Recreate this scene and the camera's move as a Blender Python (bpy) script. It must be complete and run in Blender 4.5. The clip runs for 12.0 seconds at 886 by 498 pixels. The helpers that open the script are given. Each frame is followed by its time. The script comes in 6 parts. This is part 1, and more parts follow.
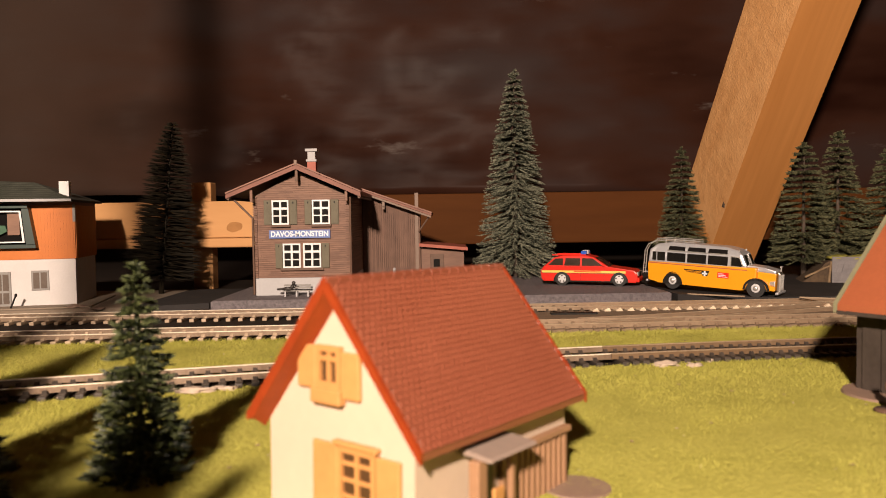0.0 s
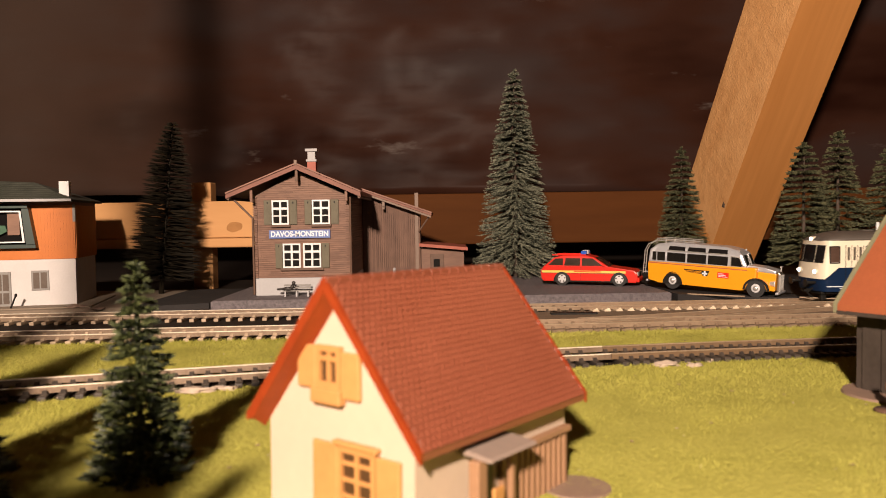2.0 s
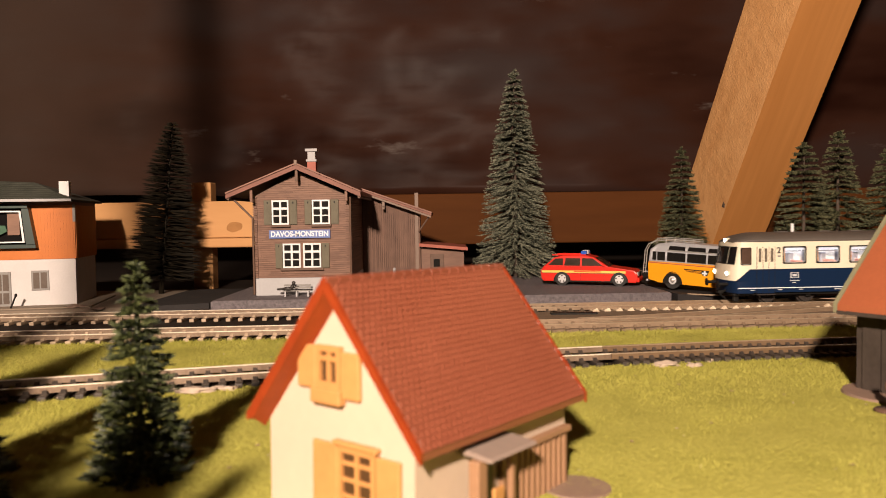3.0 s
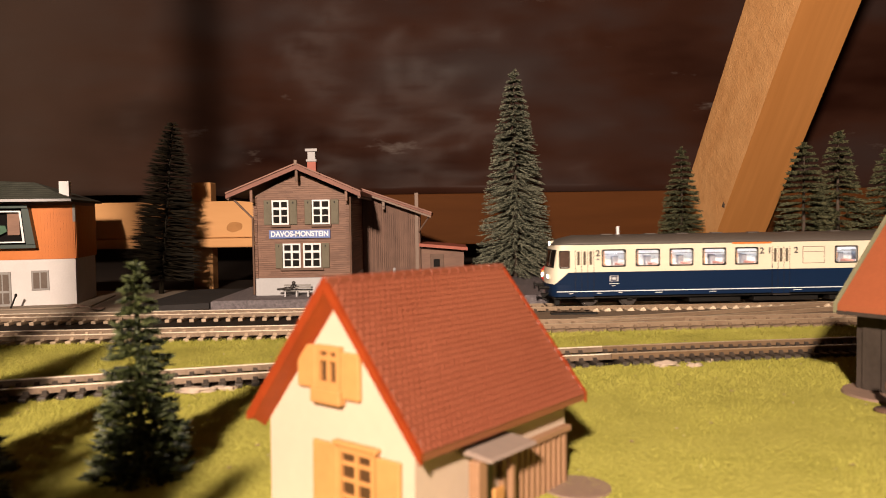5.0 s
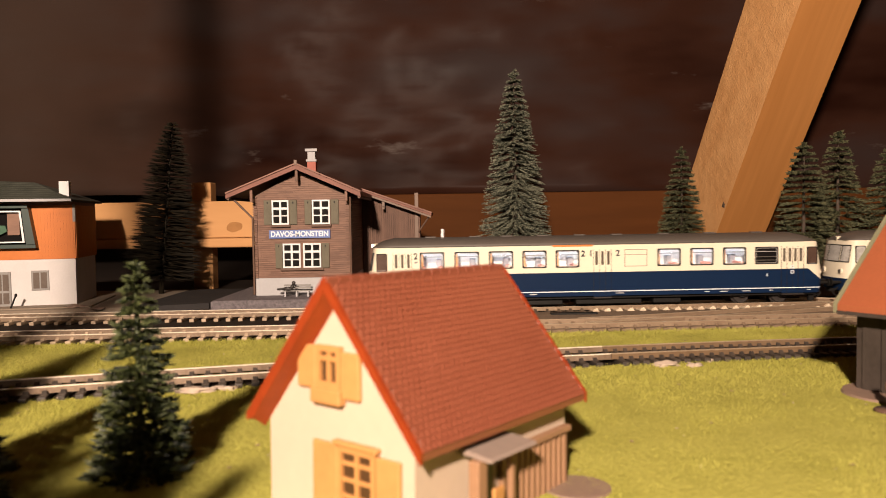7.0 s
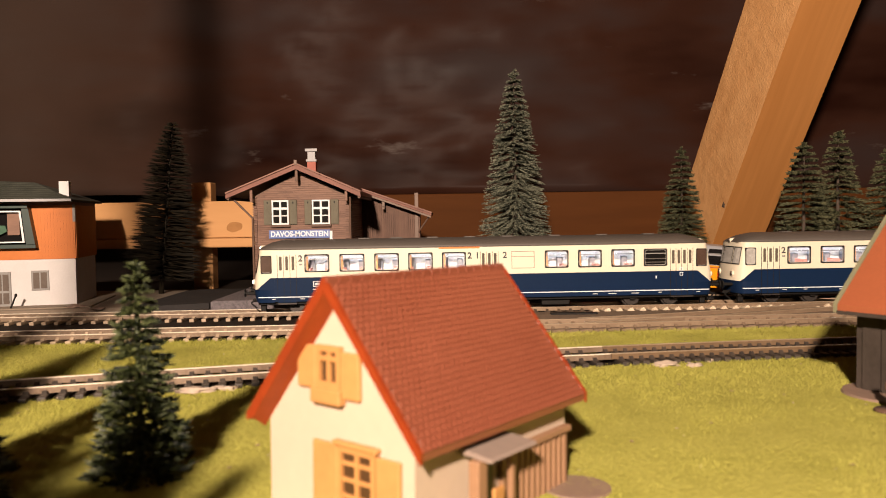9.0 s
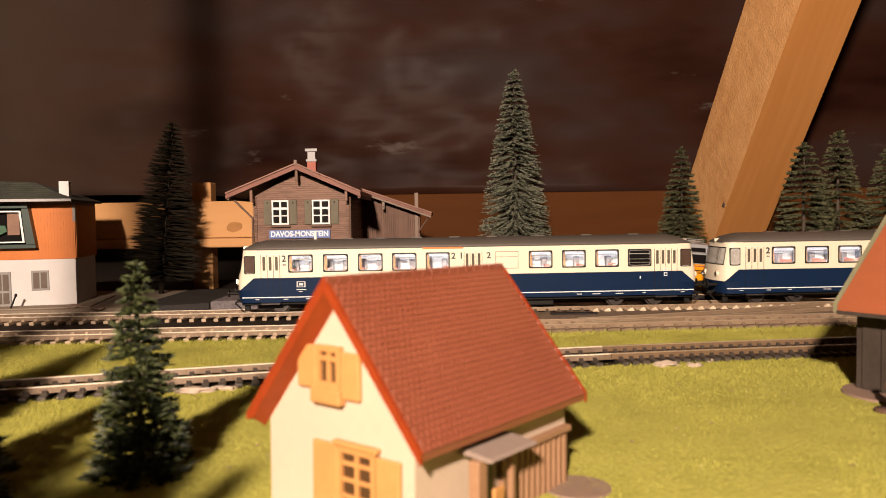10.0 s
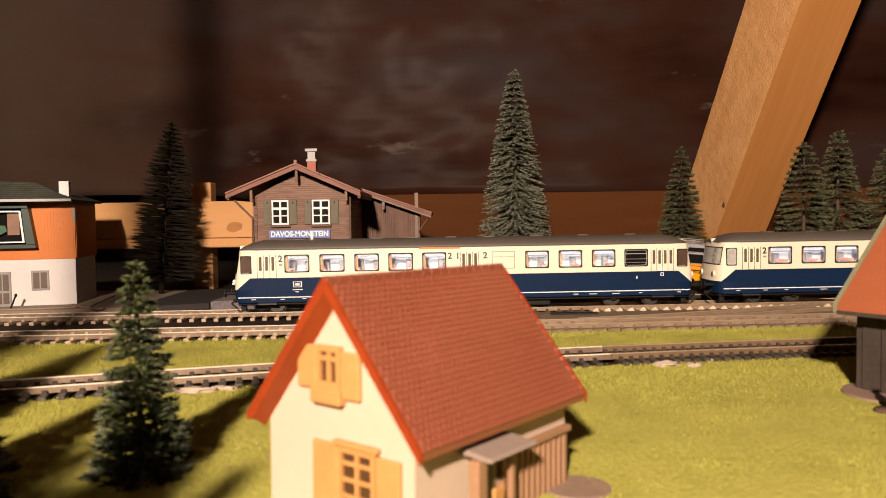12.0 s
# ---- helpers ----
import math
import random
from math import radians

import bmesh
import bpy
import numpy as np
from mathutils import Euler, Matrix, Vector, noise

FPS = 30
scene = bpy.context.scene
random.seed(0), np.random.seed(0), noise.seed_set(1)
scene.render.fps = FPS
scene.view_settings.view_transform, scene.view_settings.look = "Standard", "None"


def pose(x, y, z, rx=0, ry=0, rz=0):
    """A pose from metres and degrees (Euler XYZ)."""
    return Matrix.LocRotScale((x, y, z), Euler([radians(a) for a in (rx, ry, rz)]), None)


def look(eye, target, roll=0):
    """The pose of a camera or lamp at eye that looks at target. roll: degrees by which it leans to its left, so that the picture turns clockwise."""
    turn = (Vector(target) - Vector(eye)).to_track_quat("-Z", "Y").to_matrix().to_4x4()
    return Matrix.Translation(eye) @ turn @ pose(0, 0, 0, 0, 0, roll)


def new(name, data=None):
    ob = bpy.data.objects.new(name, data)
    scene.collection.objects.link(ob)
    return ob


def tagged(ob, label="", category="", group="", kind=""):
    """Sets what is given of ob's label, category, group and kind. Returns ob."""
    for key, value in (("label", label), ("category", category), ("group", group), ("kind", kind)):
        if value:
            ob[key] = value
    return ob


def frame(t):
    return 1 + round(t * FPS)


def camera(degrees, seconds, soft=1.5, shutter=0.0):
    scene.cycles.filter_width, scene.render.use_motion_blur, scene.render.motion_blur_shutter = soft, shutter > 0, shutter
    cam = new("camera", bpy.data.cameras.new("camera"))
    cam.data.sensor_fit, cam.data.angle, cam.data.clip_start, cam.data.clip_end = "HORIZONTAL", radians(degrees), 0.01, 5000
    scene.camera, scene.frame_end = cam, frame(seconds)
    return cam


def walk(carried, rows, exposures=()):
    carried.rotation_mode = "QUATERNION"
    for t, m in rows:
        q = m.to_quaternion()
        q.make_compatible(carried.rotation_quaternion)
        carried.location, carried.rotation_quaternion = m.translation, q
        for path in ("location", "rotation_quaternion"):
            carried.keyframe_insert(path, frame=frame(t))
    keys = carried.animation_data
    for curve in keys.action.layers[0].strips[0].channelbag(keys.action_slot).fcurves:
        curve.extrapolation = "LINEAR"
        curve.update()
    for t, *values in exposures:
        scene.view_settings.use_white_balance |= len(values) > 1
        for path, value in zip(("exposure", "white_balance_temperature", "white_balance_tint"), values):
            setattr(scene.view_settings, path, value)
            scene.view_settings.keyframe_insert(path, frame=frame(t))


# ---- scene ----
# A model railway in an attic. Lengths below are in millimetres unless said otherwise.
EYE = (0.0, 0.0, 0.058)
cam = camera(60.3, 12.0, soft=1.0, shutter=0.5)
cam.data.dof.use_dof, cam.data.dof.focus_distance, cam.data.dof.aperture_fstop = True, 0.50, 29.0
VIEW = look(EYE, (0.0, 1.0, 0.058 - math.tan(radians(2.5))), -0.86)
walk(cam, [(0.0, VIEW), (12.0, VIEW)])

# ---- light: one warm lamp in the attic behind the viewer ----
world = bpy.data.worlds.new("attic_air")
scene.world = world
world.use_nodes = True
world.node_tree.nodes["Background"].inputs[0].default_value = (0.9, 0.6, 0.35, 1)
world.node_tree.nodes["Background"].inputs[1].default_value = 0.0
bulb = bpy.data.lights.new("attic_lamp", "POINT")
bulb.energy, bulb.color, bulb.shadow_soft_size = 73.0, (1.0, 0.775, 0.61), 0.020
lamp_ob = new("attic_lamp", bulb)
lamp_ob.location = (-0.105, -0.430, 0.335)
scene.view_settings.exposure = 0.0


# ---- helpers for meshes, in millimetres ----
def part(name, bm, material, parent=None, label="", smooth=False):
    bmesh.ops.recalc_face_normals(bm, faces=bm.faces)
    bmesh.ops.scale(bm, vec=(0.001, 0.001, 0.001), verts=bm.verts)
    me = bpy.data.meshes.new(name)
    bm.to_mesh(me)
    bm.free()
    me.materials.append(material)
    if smooth:
        me.polygons.foreach_set("use_smooth", [True] * len(me.polygons))
    ob = new(name, me)
    ob.parent = parent
    if label:
        tagged(ob, label)
    return ob


def raw(name, verts, faces, material, parent=None, label="", smooth=False):
    me = bpy.data.meshes.new(name)
    me.from_pydata((np.asarray(verts, float) * 0.001).tolist(), [], np.asarray(faces).tolist() if not isinstance(faces, list) else faces)
    me.materials.append(material)
    if smooth:
        me.polygons.foreach_set("use_smooth", [True] * len(me.polygons))
    ob = new(name, me)
    ob.parent = parent
    if label:
        tagged(ob, label)
    return ob


def thing(name, x, y, z, rz, label, category, group="", kind=""):
    ob = new(name)
    ob.empty_display_size = 0.01
    ob.matrix_basis = pose(x * 0.001, y * 0.001, z * 0.001, 0, 0, rz)
    return tagged(ob, label, category, group, kind)


def box(bm, x0, x1, y0, y1, z0, z1, bevel=0.0):
    m = Matrix.Translation(((x0 + x1) / 2, (y0 + y1) / 2, (z0 + z1) / 2)) @ Matrix.Diagonal((x1 - x0, y1 - y0, z1 - z0, 1))
    vs = bmesh.ops.create_cube(bm, size=1, matrix=m)["verts"]
    if bevel:
        es = list({e for v in vs for e in v.link_edges})
        bmesh.ops.bevel(bm, geom=es, offset=bevel, segments=2, affect="EDGES", profile=0.5)
    return bm


def slab(x0, x1, y0, y1, z0, z1, bevel=0.0):
    return box(bmesh.new(), x0, x1, y0, y1, z0, z1, bevel)


def rod(bm, a, b, r0, r1=None, n=8):
    a, b = Vector(a), Vector(b)
    r1 = r0 if r1 is None else r1
    m = Matrix.Translation((a + b) / 2) @ (b - a).to_track_quat("Z", "Y").to_matrix().to_4x4()
    bmesh.ops.create_cone(bm, cap_ends=True, segments=n, radius1=r0, radius2=r1, depth=(b - a).length, matrix=m)
    return bm


def prism(bm, pts, axis, a, b):
    """A polygon drawn in the plane across axis ('x', 'y' or 'z'), pushed from a to b."""
    def at(p, q):
        return {"x": (q, p[0], p[1]), "y": (p[0], q, p[1]), "z": (p[0], p[1], q)}[axis]
    lo = [bm.verts.new(at(p, a)) for p in pts]
    hi = [bm.verts.new(at(p, b)) for p in pts]
    n = len(pts)
    bm.faces.new(lo[::-1])
    bm.faces.new(hi)
    for i in range(n):
        bm.faces.new((lo[i], lo[(i + 1) % n], hi[(i + 1) % n], hi[i]))
    return bm


def blob(bm, x, y, z, sx, sy, sz, sub=2, rough=0.0, seed=0):
    vs = bmesh.ops.create_icosphere(bm, subdivisions=sub, radius=1)["verts"]
    for v in vs:
        k = 1 + rough * noise.noise(v.co * 1.6 + Vector((seed * 7.1, seed * 3.3, 0)))
        v.co = Vector((x + v.co.x * sx * k, y + v.co.y * sy * k, z + v.co.z * sz * k))
    return bm


def spindles(a, b, r):
    """Many thin tapered sprigs at once: 5 corners and 6 triangles each, from a to b with girth r."""
    a, b, r = np.asarray(a, float), np.asarray(b, float), np.asarray(r, float)[:, None]
    d = b - a
    d /= np.linalg.norm(d, axis=1)[:, None] + 1e-9
    up = np.where(np.abs(d[:, 2:3]) > 0.9, np.array([[1.0, 0, 0]]), np.array([[0, 0, 1.0]]))
    u = np.cross(d, up)
    u /= np.linalg.norm(u, axis=1)[:, None]
    v = np.cross(d, u)
    m = a + (b - a) * 0.45
    n = len(a)
    ring = [m + r * (u * math.cos(k) + v * math.sin(k)) for k in (0.5, 2.594, 4.689)]
    verts = np.stack([a, *ring, b], 1).reshape(-1, 3)
    f = np.array([[0, 2, 1], [0, 3, 2], [0, 1, 3], [4, 1, 2], [4, 2, 3], [4, 3, 1]])
    return verts, (np.arange(n)[:, None, None] * 5 + f).reshape(-1, 3)


# ---- materials ----
def mat(name, col, rough=0.6, metal=0.0, var=0.18, scale=120.0, fine=900.0, bump=0.15, dist=0.0002, spec=0.5, col2=None, per=0.0, stretch=None, island=0.0):
    m = bpy.data.materials.new(name)
    m.use_nodes = True
    nt = m.node_tree
    no, li = nt.nodes, nt.links
    bs = no["Principled BSDF"]
    bs.inputs["Roughness"].default_value = rough
    bs.inputs["Metallic"].default_value = metal
    bs.inputs["Specular IOR Level"].default_value = spec
    tc = no.new("ShaderNodeTexCoord")
    src = tc.outputs["Object"]
    if stretch:
        mp = no.new("ShaderNodeMapping")
        mp.inputs["Scale"].default_value = stretch
        li.new(src, mp.inputs[0])
        src = mp.outputs[0]
    n1, n2 = no.new("ShaderNodeTexNoise"), no.new("ShaderNodeTexNoise")
    for n, s, d in ((n1, scale, 4), (n2, fine, 3)):
        n.inputs["Scale"].default_value, n.inputs["Detail"].default_value = s, d
        li.new(src, n.inputs["Vector"])
    add = no.new("ShaderNodeMath")
    add.operation = "MULTIPLY_ADD"
    add.inputs[1].default_value = 0.6
    half = no.new("ShaderNodeMath")
    half.operation = "MULTIPLY"
    half.inputs[1].default_value = 0.4
    li.new(n2.outputs[0], half.inputs[0])
    li.new(n1.outputs[0], add.inputs[0])
    li.new(half.outputs[0], add.inputs[2])
    fac = add.outputs[0]
    for amount, node, out in ((per, "ShaderNodeObjectInfo", "Random"), (island, "ShaderNodeNewGeometry", "Random Per Island")):
        if amount:
            oi = no.new(node)
            k = no.new("ShaderNodeMath")
            k.operation, k.inputs[1].default_value, k.inputs[2].default_value = "MULTIPLY_ADD", amount, -amount / 2
            li.new(oi.outputs[out], k.inputs[0])
            s = no.new("ShaderNodeMath")
            li.new(fac, s.inputs[0])
            li.new(k.outputs[0], s.inputs[1])
            fac = s.outputs[0]
    rp = no.new("ShaderNodeValToRGB")
    lo, hi = rp.color_ramp.elements
    lo.position, hi.position = 0.28, 0.72
    c2 = col2 or tuple(min(1, c * (1 + var)) for c in col)
    lo.color = (*[c * (1 - var) for c in col], 1) if not col2 else (*col, 1)
    hi.color = (*c2, 1)
    li.new(fac, rp.inputs[0])
    li.new(rp.outputs[0], bs.inputs["Base Color"])
    if bump:
        bp = no.new("ShaderNodeBump")
        bp.inputs["Strength"].default_value, bp.inputs["Distance"].default_value = bump, dist
        li.new(n2.outputs[0], bp.inputs["Height"])
        li.new(bp.outputs[0], bs.inputs["Normal"])
    return m


def glow(name, col, power):
    m = bpy.data.materials.new(name)
    m.use_nodes = True
    b = m.node_tree.nodes["Principled BSDF"]
    b.inputs["Base Color"].default_value = (*col, 1)
    b.inputs["Emission Color"].default_value = (*col, 1)
    b.inputs["Emission Strength"].default_value = power
    return m


def clear(name, tint=(1, 1, 1), rough=0.02):
    m = bpy.data.materials.new(name)
    m.use_nodes = True
    nt = m.node_tree
    b = nt.nodes["Principled BSDF"]
    b.inputs["Base Color"].default_value = (*tint, 1)
    b.inputs["Roughness"].default_value = rough
    b.inputs["Transmission Weight"].default_value = 1.0
    b.inputs["IOR"].default_value = 1.2
    return m


M_GRASSBED = mat("grass_bed", (0.2376, 0.228, 0.0444), 0.95, var=0.4, scale=50, fine=700, bump=0.6, dist=0.001, col2=(0.3504, 0.324, 0.0756), spec=0.1)
M_BLADE = mat("grass_fibre", (0.2712, 0.2688, 0.0504), 0.85, scale=40, fine=500, bump=0, col2=(0.4296, 0.3984, 0.096), island=0.3, spec=0.1)
M_ASPHALT = mat("asphalt_card", (0.018, 0.016, 0.016), 0.85, scale=40, fine=1500, bump=0.5, dist=0.0006, spec=0.2, col2=(0.042, 0.038, 0.037))
M_PLATFORM = mat("platform_grit", (0.06, 0.0516, 0.0564), 0.75, scale=500, fine=1500, bump=0.9, dist=0.001, col2=(0.228, 0.198, 0.21))
M_BOARD = mat("dark_baseboard", (0.014, 0.010, 0.008), 0.85, scale=25, fine=300, col2=(0.030, 0.022, 0.016), spec=0.1)
M_RAIL = mat("brown_rail", (0.215, 0.145, 0.095), 0.4, metal=0.4, scale=90, fine=700, bump=0.1, col2=(0.36, 0.265, 0.18))
M_RAILPALE = mat("pale_nickel_rail", (0.143, 0.0968, 0.066), 0.32, metal=0.35, scale=90, fine=700, bump=0.1, col2=(0.319, 0.2365, 0.1705))
M_RAILTOP = mat("bright_railhead", (0.76, 0.68, 0.57), 0.28, metal=0.25, scale=60, fine=500, bump=0.05, col2=(0.9, 0.8, 0.62))
M_TIE = mat("sleeper_plastic", (0.05, 0.035, 0.025), 0.6, scale=150, fine=900, col2=(0.12, 0.085, 0.055), per=0.3)
M_TIEBLACK = mat("black_sleeper", (0.022, 0.017, 0.014), 0.6, scale=150, fine=900, col2=(0.055, 0.042, 0.032), per=0.3)
M_RAILDARK = mat("rusty_rail", (0.12, 0.072, 0.038), 0.45, metal=0.3, scale=30, fine=500, bump=0.1, col2=(0.21, 0.138, 0.08))
M_HEADDARK = mat("dull_railhead", (0.36, 0.27, 0.18), 0.35, metal=0.5, scale=60, fine=500, bump=0.05, col2=(0.52, 0.41, 0.29))
M_TIECHUNK = mat("chunky_pale_sleeper", (0.46, 0.36, 0.25), 0.55, scale=150, fine=900, col2=(0.64, 0.53, 0.39), per=0.25)
M_TIEPALE = mat("pale_sleeper", (0.27, 0.20, 0.135), 0.6, scale=150, fine=900, col2=(0.42, 0.32, 0.225), per=0.3)
M_FOIL = mat("black_foil", (0.01601, 0.004642, 0.002561), 0.38, scale=3.6, fine=10, bump=0.3, dist=0.006, col2=(0.04242, 0.02961, 0.02801), spec=0.03, stretch=(0.62, 1.0, 1.9))


def scuffs_and_glints(m):
    """Pale scratches on the sheet, and highlights of its creases painted as pale marks."""
    no, li = m.node_tree.nodes, m.node_tree.links
    bs = no["Principled BSDF"]
    old = bs.inputs["Base Color"].links[0].from_socket
    tones = old.node.color_ramp.elements
    tones[0].position, tones[1].position = 0.36, 0.66
    tones.new(0.50).color = (0.041, 0.0165, 0.0105, 1)
    tc, mp, n, rp, mx = (no.new(k) for k in ("ShaderNodeTexCoord", "ShaderNodeMapping", "ShaderNodeTexNoise", "ShaderNodeValToRGB", "ShaderNodeMixRGB"))
    mp.inputs["Scale"].default_value = (7.0, 1.0, 24.0)
    mp.inputs["Rotation"].default_value = (0, 0.35, 0)
    n.inputs["Scale"].default_value, n.inputs["Detail"].default_value, n.inputs["Roughness"].default_value = 1.0, 6.0, 0.62
    rp.color_ramp.elements[0].position, rp.color_ramp.elements[1].position = 0.635, 0.72
    mx.inputs[2].default_value = (0.12, 0.094, 0.084, 1)
    li.new(tc.outputs["Object"], mp.inputs[0])
    li.new(mp.outputs[0], n.inputs["Vector"])
    li.new(n.outputs[0], rp.inputs[0])
    li.new(rp.outputs[0], mx.inputs[0])
    li.new(old, mx.inputs[1])
    # reflected light painted as a dull pale film, strongest towards one end of the sheet
    xyz, span, sheen = (no.new(k) for k in ("ShaderNodeSeparateXYZ", "ShaderNodeMapRange", "ShaderNodeMixRGB"))
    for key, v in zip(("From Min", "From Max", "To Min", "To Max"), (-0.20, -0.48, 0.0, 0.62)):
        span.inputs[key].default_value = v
    sheen.inputs[2].default_value = (0.078, 0.054, 0.042, 1)
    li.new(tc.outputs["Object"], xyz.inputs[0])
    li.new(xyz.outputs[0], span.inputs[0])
    li.new(span.outputs[0], sheen.inputs[0])
    li.new(mx.outputs[0], sheen.inputs[1])
    li.new(sheen.outputs[0], bs.inputs["Base Color"])


scuffs_and_glints(M_FOIL)
M_PINE = mat("planed_pine", (0.5208, 0.2185, 0.06138), 0.6, scale=22, fine=160, bump=0.25, dist=0.0006, spec=0.15, col2=(0.6882, 0.3116, 0.09765), stretch=(1, 1, 0.06))
M_SAWN = mat("rough_sawn_pine", (0.558, 0.2697, 0.09765), 0.55, scale=60, fine=800, bump=0.7, dist=0.0009, spec=0.4, col2=(0.7626, 0.4278, 0.186), stretch=(1, 1, 0.6))
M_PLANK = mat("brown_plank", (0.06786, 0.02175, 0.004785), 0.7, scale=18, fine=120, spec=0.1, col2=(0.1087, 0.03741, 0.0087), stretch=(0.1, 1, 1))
M_STAIN = mat("brown_stain", (0.27, 0.125, 0.045), 0.7, scale=40, fine=160, spec=0.1, col2=(0.42, 0.21, 0.08))
# pale boards whose colour also carries the stronger light on them
M_PLANKLIT = mat("pale_lit_plank", (0.465, 0.2418, 0.09765), 0.7, scale=16, fine=120, spec=0.15, col2=(0.5766, 0.3116, 0.1348), stretch=(0.15, 1, 1))
M_ATTIC = mat("attic_wood", (0.030, 0.014, 0.007), 0.8, scale=4, fine=30, col2=(0.054, 0.028, 0.015))
M_NEEDLE = mat("frosted_needles", (0.0372, 0.04557, 0.03162), 0.75, scale=70, fine=600, bump=0, col2=(0.2511, 0.2558, 0.186), island=0.7, spec=0.3)
M_NEEDLEDARK = mat("olive_needles", (0.03162, 0.0372, 0.01767), 0.75, scale=70, fine=600, bump=0, col2=(0.1488, 0.1469, 0.07626), island=0.7, spec=0.3)
M_SPRIG = mat("plastic_sprigs", (0.00225, 0.004875, 0.0015), 0.45, scale=120, fine=600, bump=0, spec=0.22, col2=(0.051, 0.0615, 0.021), island=1.0)
M_BRISTLE = mat("black_bristles", (0.0075, 0.006, 0.00375), 0.7, scale=70, fine=600, bump=0, col2=(0.0225, 0.0165, 0.009), island=0.5, spec=0.2)
M_BARK = mat("brown_bark", (0.06, 0.042, 0.03), 0.8, scale=200, fine=900, bump=0.4, col2=(0.11, 0.08, 0.06))
M_TILE = mat("red_roof_plastic", (0.150, 0.041, 0.021), 0.32, scale=60, fine=900, bump=0.2, spec=1.0, col2=(0.205, 0.062, 0.034), per=0.12, island=0.12)
M_REDEDGE = mat("orange_red_plastic", (0.1576, 0.02192, 0.00548), 0.32, scale=60, fine=600, col2=(0.2439, 0.03699, 0.00822))
M_CREAM = mat("cream_plastic", (0.4316, 0.3384, 0.2603), 0.5, var=0.05, scale=40, fine=500, bump=0.12)
M_OCHRE = mat("ochre_plastic", (0.3973, 0.1945, 0.06439), 0.5, var=0.12, scale=80, fine=600)
M_PORCH = mat("pale_brown_plastic", (0.2329, 0.1281, 0.06987), 0.55, var=0.12, scale=80, fine=600)
M_GREYBROWN = mat("grey_brown_plastic", (0.1875, 0.125, 0.09375), 0.6, var=0.15, scale=90, fine=600)
M_CANOPY = mat("pale_grey_brown_plastic", (0.2108, 0.1598, 0.1326), 0.6, var=0.1, scale=90, fine=600)
M_LOGBROWN = mat("brown_log_siding", (0.125, 0.062, 0.040), 0.62, scale=140, fine=900, bump=0.4, col2=(0.205, 0.108, 0.070), stretch=(0.25, 1, 1), island=0.3)
M_SHEDBROWN = mat("shed_board_brown", (0.098, 0.050, 0.033), 0.7, scale=140, fine=900, bump=0.3, col2=(0.16, 0.086, 0.058), per=0.3)
M_DARKBROWN = mat("dark_brown_plastic", (0.075, 0.040, 0.026), 0.65, scale=120, fine=800, col2=(0.14, 0.078, 0.05), island=0.25)
M_ROOFBROWN = mat("red_brown_roof", (0.13, 0.045, 0.030), 0.6, scale=90, fine=700, col2=(0.23, 0.085, 0.055))
M_ROOFRED = mat("brick_red_roof", (0.27, 0.062, 0.036), 0.6, scale=90, fine=700, col2=(0.38, 0.10, 0.06))
M_RIDGEBROWN = mat("pale_brown_rim", (0.19, 0.085, 0.06), 0.6, scale=90, fine=700, col2=(0.27, 0.13, 0.09))
M_PLINTH = mat("pale_grey_plinth", (0.39, 0.385, 0.395), 0.7, var=0.08, scale=60, fine=600)
M_WHITE = mat("white_plastic", (0.68, 0.68, 0.69), 0.5, var=0.05, scale=80, fine=600, bump=0.05)
M_SHUTTER = mat("olive_shutter", (0.085, 0.073, 0.045), 0.65, scale=120, fine=800, col2=(0.13, 0.112, 0.072))
M_SIGN = mat("blue_sign", (0.10, 0.15, 0.36), 0.5, var=0.08, scale=60, fine=500, bump=0)
M_ORANGE = mat("orange_plastic", (0.47, 0.125, 0.007), 0.55, var=0.1, scale=70, fine=500, bump=0.1)
M_STUCCO = mat("white_stucco", (0.54, 0.515, 0.51), 0.75, var=0.07, scale=80, fine=900, bump=0.3)
M_SLATE = mat("green_grey_slate", (0.030, 0.033, 0.026), 0.75, scale=120, fine=800, bump=0.4, col2=(0.07, 0.073, 0.056))
M_DEEPGREEN = mat("dark_green_plastic", (0.012, 0.030, 0.024), 0.45, var=0.2, bump=0)
M_LEAFGREEN = mat("bright_green_plastic", (0.012, 0.085, 0.035), 0.5, var=0.3, bump=0)
M_GREY = mat("mid_grey_plastic", (0.22, 0.21, 0.20), 0.6, var=0.12)
M_PANE = mat("smoked_pane", (0.010, 0.009, 0.009), 0.1, var=0.2, bump=0, spec=0.4)
M_IVORY = mat("ivory_paint", (0.72, 0.65, 0.51), 0.38, var=0.03, scale=40, fine=500, bump=0.03)
M_BLUE = mat("ocean_blue_paint", (0.006, 0.017, 0.048), 0.4, var=0.1, scale=40, fine=500, bump=0.03, spec=0.1)
M_CARROOF = mat("grey_brown_roof_paint", (0.085, 0.072, 0.062), 0.6, var=0.12, scale=30, fine=400, bump=0.08)
M_BLACK = mat("black_plastic", (0.010, 0.009, 0.008), 0.55, var=0.25, bump=0.1, spec=0.2)
M_BOXPANE = mat("brown_grey_pane", (0.12, 0.095, 0.08), 0.25, var=0.2, bump=0)
M_HOUSEPANE = mat("deep_brown_pane", (0.055, 0.028, 0.012), 0.3, var=0.2, bump=0)
M_SCREEN = mat("pale_windscreen", (0.40, 0.385, 0.36), 0.15, var=0.35, scale=250, bump=0)
M_CABPANE = mat("brown_cab_pane", (0.075, 0.045, 0.034), 0.25, var=0.3, bump=0)
